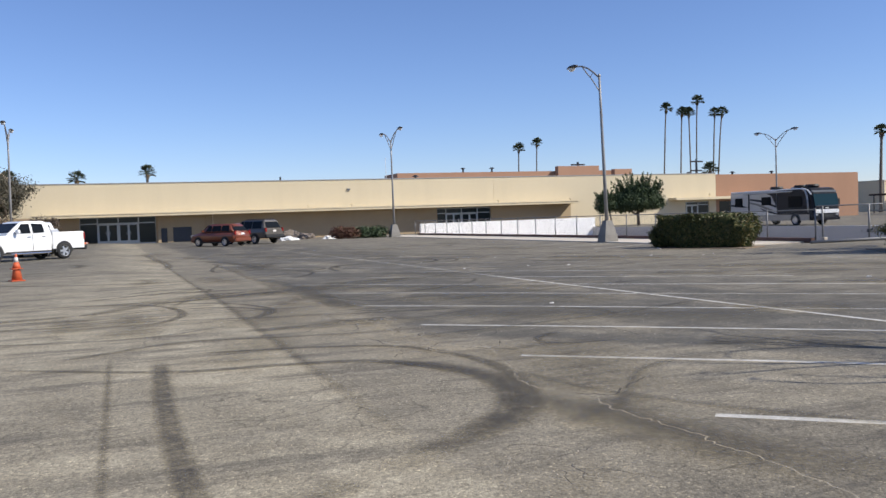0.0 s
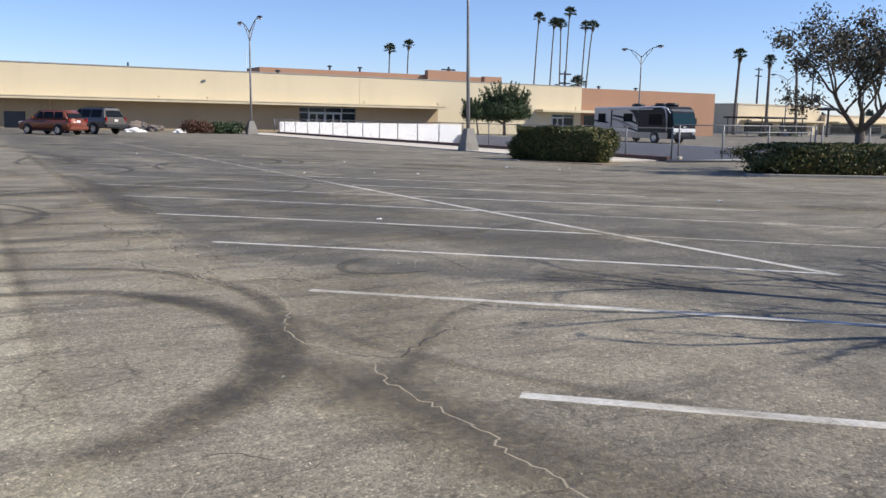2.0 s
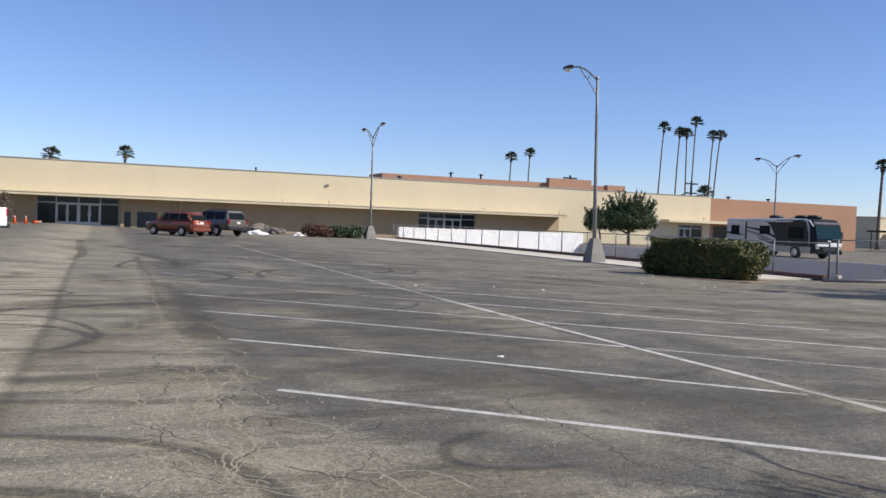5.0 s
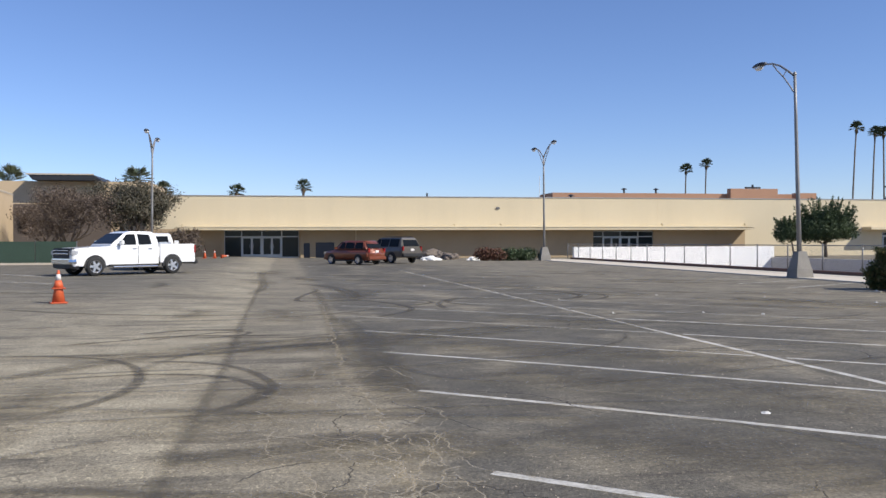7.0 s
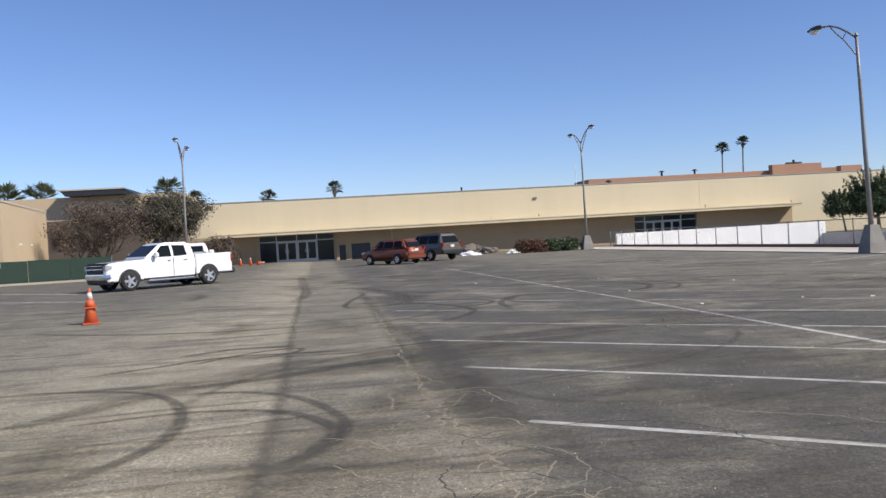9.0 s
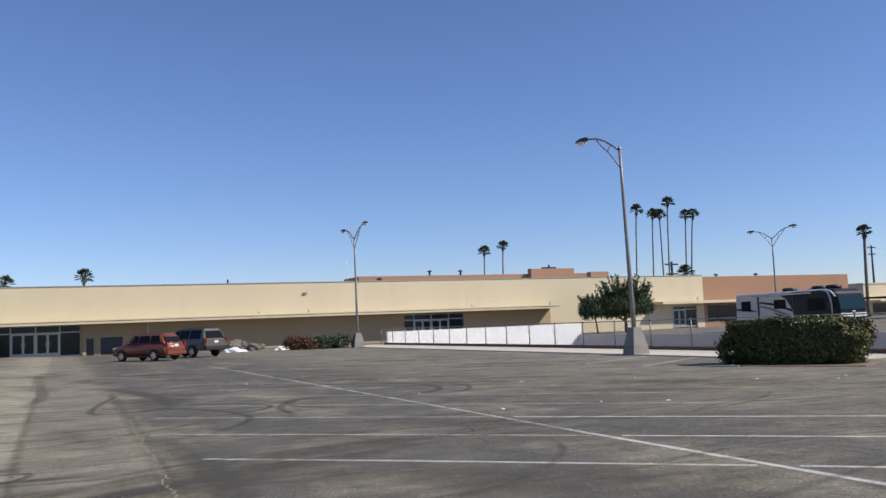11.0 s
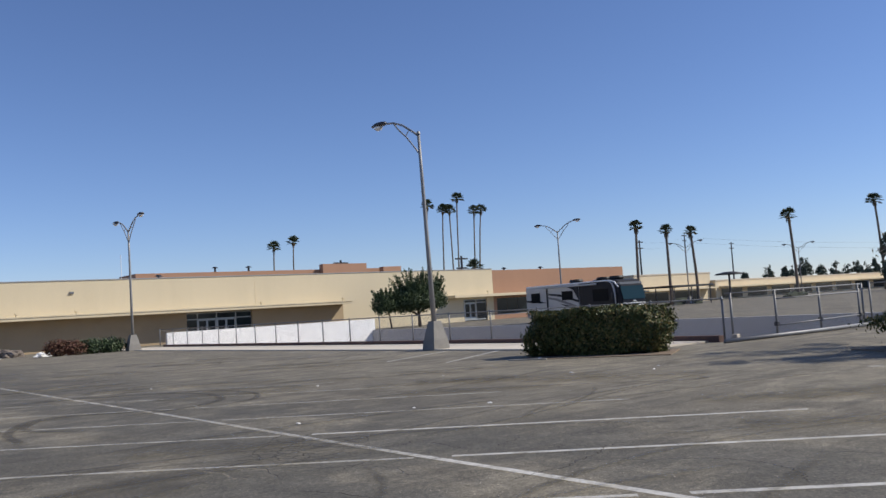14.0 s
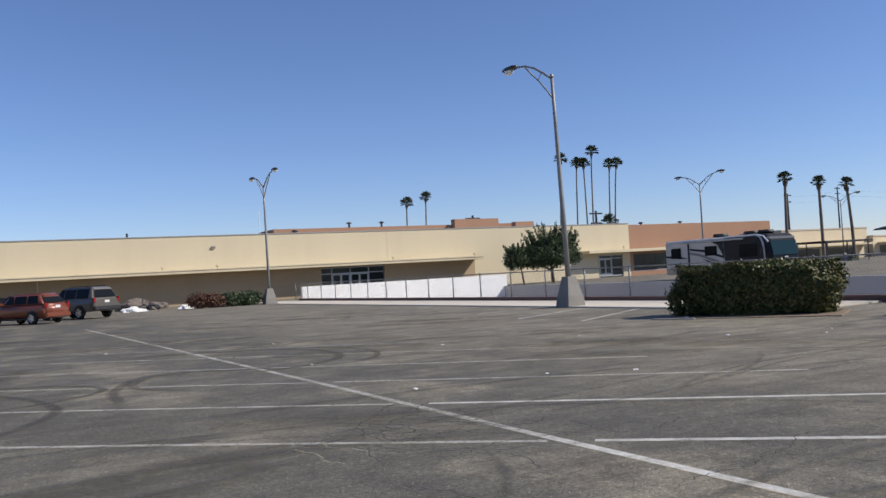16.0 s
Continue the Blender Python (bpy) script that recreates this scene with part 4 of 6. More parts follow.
RV_GLASS = glass_dark("motorhome_glass", (0.014, 0.035, 0.04), 0.3)
ORANGE = surface("orange_cone_plastic", (0.60, 0.115, 0.04), 0.55, 0, 30, 4, 0.08, 0.3, 0.05)
WHITE_BAND = surface("reflective_band", (0.70, 0.66, 0.62), 0.5, 0, 30, 6, 0.08, 0.4, 0.05)


def wheel(parent, x, y, r, width, spokes=6, side=1):
    """Tyre with a rounded tread, alloy rim set in, spokes and hub."""
    prof = [(r * 0.66, 0.5), (r * 0.9, 0.5), (r * 0.985, 0.36), (r, 0.0), (r * 0.985, -0.36), (r * 0.9, -0.5), (r * 0.66, -0.5)]
    n = 26
    bm = loft([[(x + q * math.cos(a), y + w * width, r + q * math.sin(a)) for q, w in prof] for a in [2 * math.pi * k / n for k in range(n + 1)]], False)
    bmesh.ops.remove_doubles(bm, verts=bm.verts[:], dist=0.0005)
    tyre = part("wheel", bm, RUBBER, parent, "black tyre on a bright alloy rim", smooth=True)
    bm = bmesh.new()
    out = y + side * width * 0.36
    for k in range(spokes):
        a = 2 * math.pi * k / spokes
        c, s = math.cos(a), math.sin(a)
        ring = []
        for q, h in ((r * 0.1, 0.055), (r * 0.62, 0.04)):
            ring.append([(x + q * c - h * s, out, r + q * s + h * c), (x + q * c + h * s, out, r + q * s - h * c), (x + q * c + h * s, out - side * 0.05, r + q * s - h * c), (x + q * c - h * s, out - side * 0.05, r + q * s + h * c)])
        loft(ring, True, bm)
    tube([(x, out - side * 0.05, r), (x, out + side * 0.012, r)], r * 0.17, 12, bm)
    part("rim", bm, RIM, tyre)
    bm = loft([[(x + q * math.cos(a), y + side * w * width, r + q * math.sin(a)) for q, w in ((r * 0.67, 0.46), (r * 0.6, 0.40), (r * 0.6, 0.2))] for a in [2 * math.pi * k / n for k in range(n + 1)]], False)
    part("rim_lip", bm, RIM, tyre, smooth=True)
    part("brake_disc", tube([(x, y + side * width * 0.1, r), (x, y + side * width * 0.14, r)], r * 0.58, 18), DARK_METAL, tyre)


def arch(parent, x, half, r, side):
    """Dark wheel well with a lip, a little proud of the flank."""
    n = 14
    a0 = -0.15
    outer = [(x + r * 1.16 * math.cos(a), r + r * 1.16 * math.sin(a)) for a in [a0 + (math.pi - 2 * a0) * k / n for k in range(n + 1)]]
    y0, y1 = (half - 0.12, half + 0.006) if side > 0 else (-half - 0.006, -half + 0.12)
    part("wheel_well", prism(outer, "y", y0, y1), BLACK_TRIM, parent, "black wheel well")


def flank(x, w0, z0, w1, z1, w2, z2):
    return [(x, -w0, z0), (x, -w1, z1), (x, -w2, z2), (x, w2, z2), (x, w1, z1), (x, w0, z0)]


def side_pane(parent, name, outline, half_at, material, thick=0.012, label=""):
    """A window on each flank: outline of (x, z); half_at(z) the half-width of the cabin there."""
    for s in (1, -1):
        bm = bmesh.new()
        inner = [bm.verts.new((x, s * half_at(z), z)) for x, z in outline]
        outer = [bm.verts.new((x, s * (half_at(z) + thick), z)) for x, z in outline]
        fs = [bm.faces.new(outer), bm.faces.new(list(reversed(inner)))]
        n = len(outline)
        for k in range(n):
            fs.append(bm.faces.new((inner[k], inner[(k + 1) % n], outer[(k + 1) % n], outer[k])))
        bmesh.ops.recalc_face_normals(bm, faces=fs)
        part(name, bm, material, parent, label)


def slab(parent, name, corners, thick, material, label=""):
    """A thin sloping plate from four corners."""
    c = [Vector(q) for q in corners]
    nrm = (c[1] - c[0]).cross(c[3] - c[0]).normalized() * thick
    bm = loft([c, [q + nrm for q in c]])
    return part(name, bm, material, parent, label)


def rounded(bm, offset=0.04, segs=2, ang=0.35):
    es = [e for e in bm.edges if len(e.link_faces) == 2 and e.calc_face_angle(0) > ang]
    bmesh.ops.bevel(bm, geom=es, offset=offset, segments=segs, affect="EDGES")
    return bm


def pickup(m, label):
    top = thing("pickup_truck", m, label, "pickup truck", "white pickup trucks")
    H = 1.0
    body = [flank(2.92, 0.80, 0.5, 0.86, 0.75, 0.84, 1.04), flank(2.80, 0.93, 0.40, 0.96, 0.75, 0.92, 1.13), flank(2.4, 0.97, 0.40, 1.0, 0.8, 0.93, 1.18), flank(1.2, 0.98, 0.42, 1.01, 0.85, 0.95, 1.24),
            flank(0.5, 0.98, 0.42, 1.01, 0.85, 0.97, 1.26), flank(-1.06, 0.98, 0.42, 1.01, 0.85, 0.97, 1.27)]
    part("body", rounded(loft(body), 0.035), WHITE_PAINT, top)
    half = lambda z: 0.97 - (z - 1.25) * 0.30
    cab = [flank(1.22, 0.95, 1.2, 0.94, 1.24, 0.92, 1.27), flank(0.42, 0.96, 1.2, half(1.5), 1.5, 0.76, 1.83), flank(0.1, 0.96, 1.2, half(1.5), 1.55, 0.77, 1.89), flank(-0.75, 0.96, 1.2, half(1.5), 1.55, 0.77, 1.88), flank(-1.02, 0.96, 1.2, half(1.5), 1.5, 0.76, 1.78), flank(-1.08, 0.96, 1.2, half(1.4), 1.4, 0.80, 1.5)]
    part("cab", rounded(loft(cab), 0.05, 3), WHITE_PAINT, top)
    slab(top, "windscreen", [(1.10, -0.84, 1.36), (1.10, 0.84, 1.36), (0.5, 0.70, 1.785), (0.5, -0.70, 1.785)], 0.02, CAR_GLASS, "dark windscreen")
    side_pane(top, "front_window", [(0.86, 1.31), (0.02, 1.31), (0.04, 1.77), (0.42, 1.76)], lambda z: half(z) + 0.004, CAR_GLASS)
    side_pane(top, "rear_window", [(-0.1, 1.31), (-0.72, 1.33), (-0.66, 1.74), (-0.08, 1.77)], lambda z: half(z) + 0.004, CAR_GLASS)
    slab(top, "back_window", [(-1.11, 0.7, 1.36), (-1.11, -0.7, 1.36), (-1.06, -0.64, 1.72), (-1.06, 0.64, 1.72)], 0.012, CAR_GLASS)
    for s in (1, -1):
        part("bed_side", rounded(box(-2.9, s * 0.99 - 0.075, 0.5, -1.1, s * 0.99 + 0.02 if s > 0 else s * 0.99 + 0.075, 1.33), 0.03), WHITE_PAINT, top)
        part("door_seam", box(-0.055, s * 1.004 - 0.006, 0.5, -0.04, s * 1.004 + 0.006, 1.25), BLACK_TRIM, top)
        part("sill", box(-1.0, s * 0.96 - 0.06, 0.40, 1.3, s * 0.96 + 0.06, 0.47, 0.01), BLACK_TRIM, top)
        part("side_step", tube([(-0.95, s * 1.05, 0.36), (1.15, s * 1.05, 0.36)], 0.045, 8), CHROME, top, "chrome side step")
        part("mirror", rounded(box(0.72, s * 1.12 - 0.13, 1.3, 0.86, s * 1.12 + 0.13, 1.5), 0.03), WHITE_PAINT, top)
        for hx in (0.14, -0.62):
            part("door_handle", box(hx - 0.09, s * 1.012 - 0.02, 1.12, hx + 0.09, s * 1.012 + 0.02, 1.16, 0.008), CHROME, top)
        part("tail_light", rounded(box(-2.93, s * 0.9 - 0.1, 0.92, -2.82, s * 0.9 + 0.125, 1.28), 0.02), TAIL_RED, top, "red tail light")
        part("headlight", rounded(box(2.62, s * 0.82 - 0.16, 0.86, 2.93, s * 0.82 + 0.135, 1.08), 0.03), HEAD_GLASS, top, "clear headlight")
        for x in (1.93, -1.72):
            arch(top, x, 1.005, 0.41, s)
            wheel(top, x, s * 0.93, 0.40, 0.27, 5, s)
    part("bed_floor", box(-2.88, -0.9, 0.55, -1.1, 0.9, 0.75), BLACK_TRIM, top)
    part("tailgate", rounded(box(-2.96, -0.8, 0.6, -2.88, 0.8, 1.31), 0.02), WHITE_PAINT, top)
    part("rear_bumper", rounded(box(-3.08, -0.97, 0.42, -2.9, 0.97, 0.62), 0.03), BLACK_TRIM, top)
    part("front_bumper", rounded(loft([flank(2.72, 0.99, 0.50, 1.0, 0.6, 0.98, 0.74), flank(2.98, 0.84, 0.50, 0.86, 0.6, 0.84, 0.72)]), 0.03), CHROME, top, "chrome front bumper")
    part("lower_valance", rounded(loft([flank(2.6, 0.95, 0.28, 0.96, 0.4, 0.96, 0.498), flank(2.93, 0.78, 0.34, 0.8, 0.42, 0.82, 0.498)]), 0.02), BLACK_TRIM, top, "black lower valance")
    part("bonnet_shield", rounded(box(2.72, -0.86, 1.11, 2.88, 0.86, 1.17), 0.02), BLACK_TRIM, top)
    grille = part("grille", rounded(box(2.84, -0.74, 0.74, 2.945, 0.74, 1.12), 0.02), BLACK_TRIM, top, "black grille with a chrome bar")
    part("grille_bar", box(2.946, -0.7, 0.91, 2.965, 0.7, 0.96, 0.008), CHROME, grille)
    part("grille_rim", box(2.946, -0.7, 1.06, 2.96, 0.7, 1.085, 0.006), CHROME, grille)
    part("toolbox", rounded(box(-1.62, -0.8, 1.2, -1.15, 0.8, 1.42), 0.03), RIM, top, "pale toolbox across the bed")
    return top


TX, TY = -8.16, 40.0
TRUCK = pickup(pose(TX + 0.08, TY, gz(TX, TY), 0, 0, -142) @ Matrix.Diagonal((0.965, 0.97, 0.98, 1.0)), "white four-door pickup truck with a chrome bumper and step")
second = copy_thing(TRUCK, pose(-7.95, 47.6, gz(-7.95, 47.6), 0, 0, 98))
second["label"] = "white pickup truck parked behind the other one"


def wagon(name, m, label, category, L, W, H, wb, front_over, paint, hood_z, belt, nose, wind, roof0, roof1, tail, r, windows, plate=True, low=0.28, roof_rack=False, rear_paint=None, soft=0.05):
    """A two-box car from its main stations along x (front positive)."""
    top = thing(name, m, label, category)
    f, b, w = L / 2, -L / 2, W / 2
    body = [flank(f, w * 0.74, low + 0.14, w * 0.8, hood_z * 0.62, w * 0.72, nose), flank(f - 0.16, w * 0.92, low, w * 0.96, hood_z * 0.65, w * 0.86, nose + 0.08), flank(wind + 0.05, w * 0.96, low, w, hood_z * 0.7, w * 0.92, hood_z), flank(0, w * 0.96, low, w, belt * 0.72, w * 0.94, belt),
            flank(b + 0.22, w * 0.96, low, w, belt * 0.75, w * 0.93, belt + 0.02), flank(b, w * 0.86, low + 0.1, w * 0.93, belt * 0.75, w * 0.86, belt)]
    part("body", rounded(loft(body), soft, 4), paint, top, smooth=soft > 0.06)
    half = lambda z: w * 0.94 - (z - belt) * 0.34
    cab = [flank(wind, w * 0.9, belt - 0.06, w * 0.9, hood_z, w * 0.88, hood_z + 0.03), flank(roof0, w * 0.92, belt - 0.06, half(belt + 0.2), belt + 0.2, half(H - 0.06) - 0.04, H - 0.07), flank(roof0 - 0.35, w * 0.92, belt - 0.06, half(belt + 0.2), belt + 0.2, half(H) - 0.04, H),
           flank(roof1 + 0.2, w * 0.92, belt - 0.06, half(belt + 0.2), belt + 0.2, half(H) - 0.04, H - 0.01), flank(roof1, w * 0.92, belt - 0.06, half(belt + 0.2), belt + 0.2, half(H) - 0.04, H - 0.07), flank(tail, w * 0.9, belt - 0.06, w * 0.88, belt, w * 0.86, belt + 0.04)]
    part("cabin", rounded(loft(cab), soft, 4), paint, top, smooth=soft > 0.06)
    top_z = H - 0.12
    ft = (hood_z + 0.06 + 0.045, top_z + 0.03)
    slab(top, "windscreen", [(wind - 0.06, -w * 0.8, ft[0]), (wind - 0.06, w * 0.8, ft[0]), (roof0 + 0.05, half(top_z) - 0.1, ft[1]), (roof0 + 0.05, -half(top_z) + 0.1, ft[1])], 0.015, CAR_GLASS)
    slab(top, "rear_window", [(tail - 0.012, w * 0.74, belt + 0.1), (tail - 0.012, -w * 0.74, belt + 0.1), (roof1 - 0.01, -half(top_z) + 0.12, H - 0.14), (roof1 - 0.01, half(top_z) - 0.12, H - 0.14)], 0.015, CAR_GLASS)
    for x0, x1, x2, x3 in windows:
        side_pane(top, "side_window", [(x0, belt + 0.06), (x1, belt + 0.06), (x2, top_z), (x3, top_z)], lambda z: half(z) + 0.005, CAR_GLASS)
    for s in (1, -1):
        for x in (f - front_over, f - front_over - wb):
            arch(top, x, w + 0.004, r + 0.01, s)
            wheel(top, x, s * (w - 0.055), r, 0.22, 5, s)
        part("tail_light", rounded(box(b - 0.02, s * w * 0.84 - 0.08, belt * 0.8, b + 0.14, s * w * 0.84 + 0.07, belt + 0.08), 0.02), TAIL_RED, top, "red tail light")
        part("headlight", rounded(box(f - 0.28, s * w * 0.74 - 0.13, hood_z * 0.66, f - 0.03, s * w * 0.74 + 0.13, hood_z * 0.84), 0.03), HEAD_GLASS, top)
        part("mirror", rounded(box(wind - 0.35, s * (w + 0.07) - 0.09, belt + 0.03, wind - 0.22, s * (w + 0.07) + 0.09, belt + 0.17), 0.02), paint, top)
        part("sill", box(-wb / 2 + 0.35, s * w * 0.95 - 0.04, low - 0.04, wb / 2 - 0.35, s * w * 0.95 + 0.05, low + 0.06, 0.01), BLACK_TRIM, top)
        if roof_rack:
            part("roof_rail", tube([(roof0 - 0.5, s * (half(H) - 0.14), H + 0.05), (roof1 + 0.3, s * (half(H) - 0.14), H + 0.05)], 0.02, 6), BLACK_TRIM, top)
    part("rear_bumper", rounded(box(b - 0.1, -w * 0.93, low + 0.06, b + 0.1, w * 0.93, low + 0.3), 0.04), rear_paint or paint, top)
    part("front_bumper", rounded(box(f - 0.14, -w * 0.8, low + 0.05, f + 0.06, w * 0.8, low + 0.28), 0.04), paint, top)
    if plate:
        part("number_plate", box(b - 0.03, -0.16, belt * 0.8, b - 0.012, 0.16, belt * 0.8 + 0.15), WHITE_BAND, top)
    return top


wagon("retro_wagon", pose(3.35, 59.6, gz(3), 0, 0, 129), "copper-red retro-styled wagon parked on the asphalt", "car", 4.45, 1.74, 1.62, 2.63, 0.92, ORANGE_PAINT, 1.02, 1.02, 0.78, 1.05, 0.5, -1.75, -2.08, 0.325,
      [(0.62, 0.05, 0.05, 0.35), (-0.03, -0.85, -0.85, -0.03), (-0.95, -1.72, -1.62, -0.95)], soft=0.085)
wagon("sport_utility_vehicle", pose(6.35, 63.7, gz(6), 0, 0, 122), "pewter grey sport utility vehicle with a dark roof", "car", 5.05, 1.98, 1.86, 2.98, 0.9, GREY_PAINT, 1.12, 1.14, 0.95, 1.1, 0.42, -2.15, -2.42, 0.38,
      [(0.72, 0.1, 0.1, 0.36), (0.0, -0.9, -0.9, 0.0), (-1.02, -2.05, -2.0, -1.02)], low=0.42, roof_rack=True, rear_paint=BLACK_TRIM)


def motorhome(m, label):
    top = thing("motorhome", m, label, "motorhome")
    L, w, lo, hi = 10.6, 1.26, 0.42, 3.22
    f, b = L / 2, -L / 2
    ring = lambda x, wl, z0, z1: [(x, -wl, z0), (x, -wl, z1 - 0.22), (x, -wl + 0.16, z1), (x, wl - 0.16, z1), (x, wl, z1 - 0.22), (x, wl, z0)]
    part("body", rounded(loft([ring(b, w, lo, hi), ring(1.0, w, lo, hi)]), 0.05), RV_CREAM, top)
    part("cab_body", rounded(loft([ring(1.002, w, lo, hi + 0.02), ring(4.2, w, lo, hi + 0.02), ring(4.75, w * 0.985, lo, hi - 0.04), ring(5.1, w * 0.95, lo, 2.75), ring(5.28, w * 0.9, lo + 0.05, 1.7), ring(5.32, w * 0.86, lo + 0.1, 1.2)]), 0.05), RV_DARK, top)
    for s in (1, -1):
        y0, y1 = (w + 0.003, w + 0.02) if s > 0 else (-w - 0.02, -w - 0.003)
        ya = lambda k: (s * (w + 0.003 + 0.018 * k), s * (w + 0.02 + 0.018 * k))
        part("window", prism([(-4.6, 1.75), (-3.5, 1.75), (-3.5, 2.6), (-4.6, 2.6)], "y", *sorted(ya(1.2)), 0.01), CAR_GLASS, top, "dark side window")
        part("window", prism([(-0.9, 1.85), (0.35, 1.85), (0.35, 2.6), (-0.9, 2.6)], "y", *sorted(ya(1.2)), 0.01), CAR_GLASS, top, "dark side window")
        part("window", prism([(2.5, 1.6), (4.1, 1.6), (4.1, 2.55), (2.5, 2.55)], "y", *sorted(ya(1.2)), 0.01), CAR_GLASS, top, "dark side window")
        part("slide_out_edge", box(-2.72, min(ya(1)), 1.0, -2.55, max(ya(1)), 2.95), BLACK_TRIM, top)
        swooshes = [([(-5.25, 2.02), (-3.6, 1.9), (-2.75, 1.7), (-3.6, 1.7), (-5.25, 1.86)], RV_DARK), ([(-2.5, 2.5), (-1.1, 2.36), (0.98, 1.78), (0.98, 1.58), (-0.9, 2.12), (-2.5, 2.36)], RV_DARK), ([(-2.5, 2.2), (-1.4, 2.02), (0.9, 1.3), (0.2, 1.3), (-1.6, 1.86), (-2.5, 2.02)], RV_GREY),
                    ([(-1.2, 1.6), (0.98, 1.12), (0.98, 0.96), (-0.4, 1.26)], RV_DARK), ([(-0.3, 2.95), (0.99, 2.95), (0.99, 1.7), (0.4, 2.64)], RV_DARK)]
        for k, (line, mat) in enumerate(swooshes):
            part("paint_swoosh", prism(line, "y", *sorted((s * (w + 0.002), s * (w + 0.006 + 0.002 * k)))), mat, top)
        part("skirt", box(b + 0.05, min(ya(0)), lo, 4.9, max(ya(0)), 0.95), RV_GREY, top, "grey painted lower skirt")
        part("mirror", rounded(box(4.7, s * (w + 0.28) - 0.1, 1.7, 4.85, s * (w + 0.28) + 0.1, 2.25), 0.03), BLACK_TRIM, top)
        for x in (3.3, -2.3):
            arch(top, x, w + 0.02, 0.49, s)
            wheel(top, x, s * (w - 0.05), 0.48, 0.28, 8, s)
        part("headlight", rounded(box(5.1, s * 0.95 - 0.18, 0.8, 5.33, s * 0.95 + 0.15, 1.0), 0.03), HEAD_GLASS, top)
    for s in (1, -1):
        ys = s * (w + 0.03)
        part("corner_arch", tube([(3.7, ys, 3.16), (4.2, ys, 3.12), (4.5, ys, 2.95), (4.68, ys, 2.55), (4.76, ys, 1.9), (4.78, ys, 1.1)], [0.03, 0.06, 0.07, 0.07, 0.06, 0.04], 8), RV_CREAM, top, "pale moulded arch round the cab", smooth=True)
    slab(top, "windscreen", [(5.30, -1.06, 1.62), (5.30, 1.06, 1.62), (5.115, 1.1, 2.66), (5.115, -1.1, 2.66)], 0.03, RV_GLASS, "wide dark windscreen")
    part("front_cap", rounded(box(4.62, -1.14, 2.74, 5.08, 1.14, 2.98), 0.06), RV_GREY, top)
    part("nose_panel", rounded(box(5.18, -1.12, 0.98, 5.37, 1.12, 1.34), 0.05), WHITE_PAINT, top, "white nose panel")
    part("nose_badge", rounded(box(5.33, -0.16, 1.42, 5.355, 0.16, 1.52), 0.01), CHROME, top)
    part("grille", box(5.3, -0.55, 0.62, 5.37, 0.55, 0.92, 0.02), BLACK_TRIM, top)
    part("front_bumper", rounded(box(5.2, -1.15, 0.42, 5.42, 1.15, 0.66), 0.04), RV_DARK, top)
    part("roof_edge", tube([(5.05, -1.2, 2.62), (4.7, -1.24, 3.05), (4.2, -1.24, 3.18), (b + 0.1, -1.24, 3.16)], 0.055, 8), WHITE_PAINT, top)
    for x in (-0.6, 2.4, 3.7):
        part("roof_air_conditioner", rounded(box(x - 0.45, -0.4, hi + 0.003, x + 0.45, 0.4, hi + 0.32), 0.09), BLACK_TRIM, top, smooth=True)
    part("antenna", box(1.5, -0.25, hi + 0.03, 1.95, 0.25, hi + 0.16, 0.04), RV_CREAM, top)
    part("awning", tube([(-3.2, -w - 0.1, 2.98), (3.0, -w - 0.1, 2.98)], 0.07, 10), RV_CREAM, top, smooth=True)
    return top


motorhome(pose(49.6, 53.4, G, 0, 0, -97) @ Matrix.Diagonal((1.08, 1.0, 0.93, 1.0)), "silver and black motorhome with swoosh graphics and roof units")


# ---- cones and clutter ----
def cone(m, h, label, group, stacked=False):
    top = thing("traffic_cone", m, label, "traffic cone", group)
    part("base", rounded(box(-0.19, -0.19, 0.0, 0.19, 0.19, 0.035), 0.012), ORANGE, top)
    prof = [(0.036, 0.15), (h * 0.5, 0.092), (h * 0.96, 0.03), (h, 0.026)]
    part("body", tube([(0, 0, z) for z, _ in prof], [r for _, r in prof], 18), ORANGE, top, smooth=True)
    part("band", tube([(0, 0, h * 0.70), (0, 0, h * 0.88)], [0.069, 0.045], 18), WHITE_BAND, top, "scuffed white reflective band", smooth=True)
    if stacked:
        part("collar", rounded(box(-0.15, -0.15, h * 0.44, 0.15, 0.15, h * 0.475), 0.01), ORANGE, top, "base of a second cone stacked on it")
        part("collar_cone", tube([(0, 0, h * 0.476), (0, 0, h * 0.68)], [0.12, 0.074], 18), ORANGE, top, smooth=True)
    return top


CX, CY = -6.6, 22.5
cone(pose(CX, CY, gz(CX, CY), 0, 0, 20), 0.79, "two stacked orange traffic cones with a white band", "near cone", True)
far = cone(pose(-8.0, 77.0, gz(-8, 77)), 0.7, "orange traffic cone by the shop entrance", "far cones")
copy_thing(far, pose(-7.2, 77.2, gz(-7.2, 77)))
copy_thing(far, pose(-6.6, 76.6, gz(-6.6, 77) + 0.15, 0, 84, 25))

TARP = surface("white_tarp", (0.78, 0.77, 0.74), 0.7, 0, 12, 3, 0.06, 0.3, 0.4)
DEBRIS = surface("grey_debris", (0.16, 0.13, 0.105), 0.9, 0, 10, 2, 0.4, 0.5, 0.8)


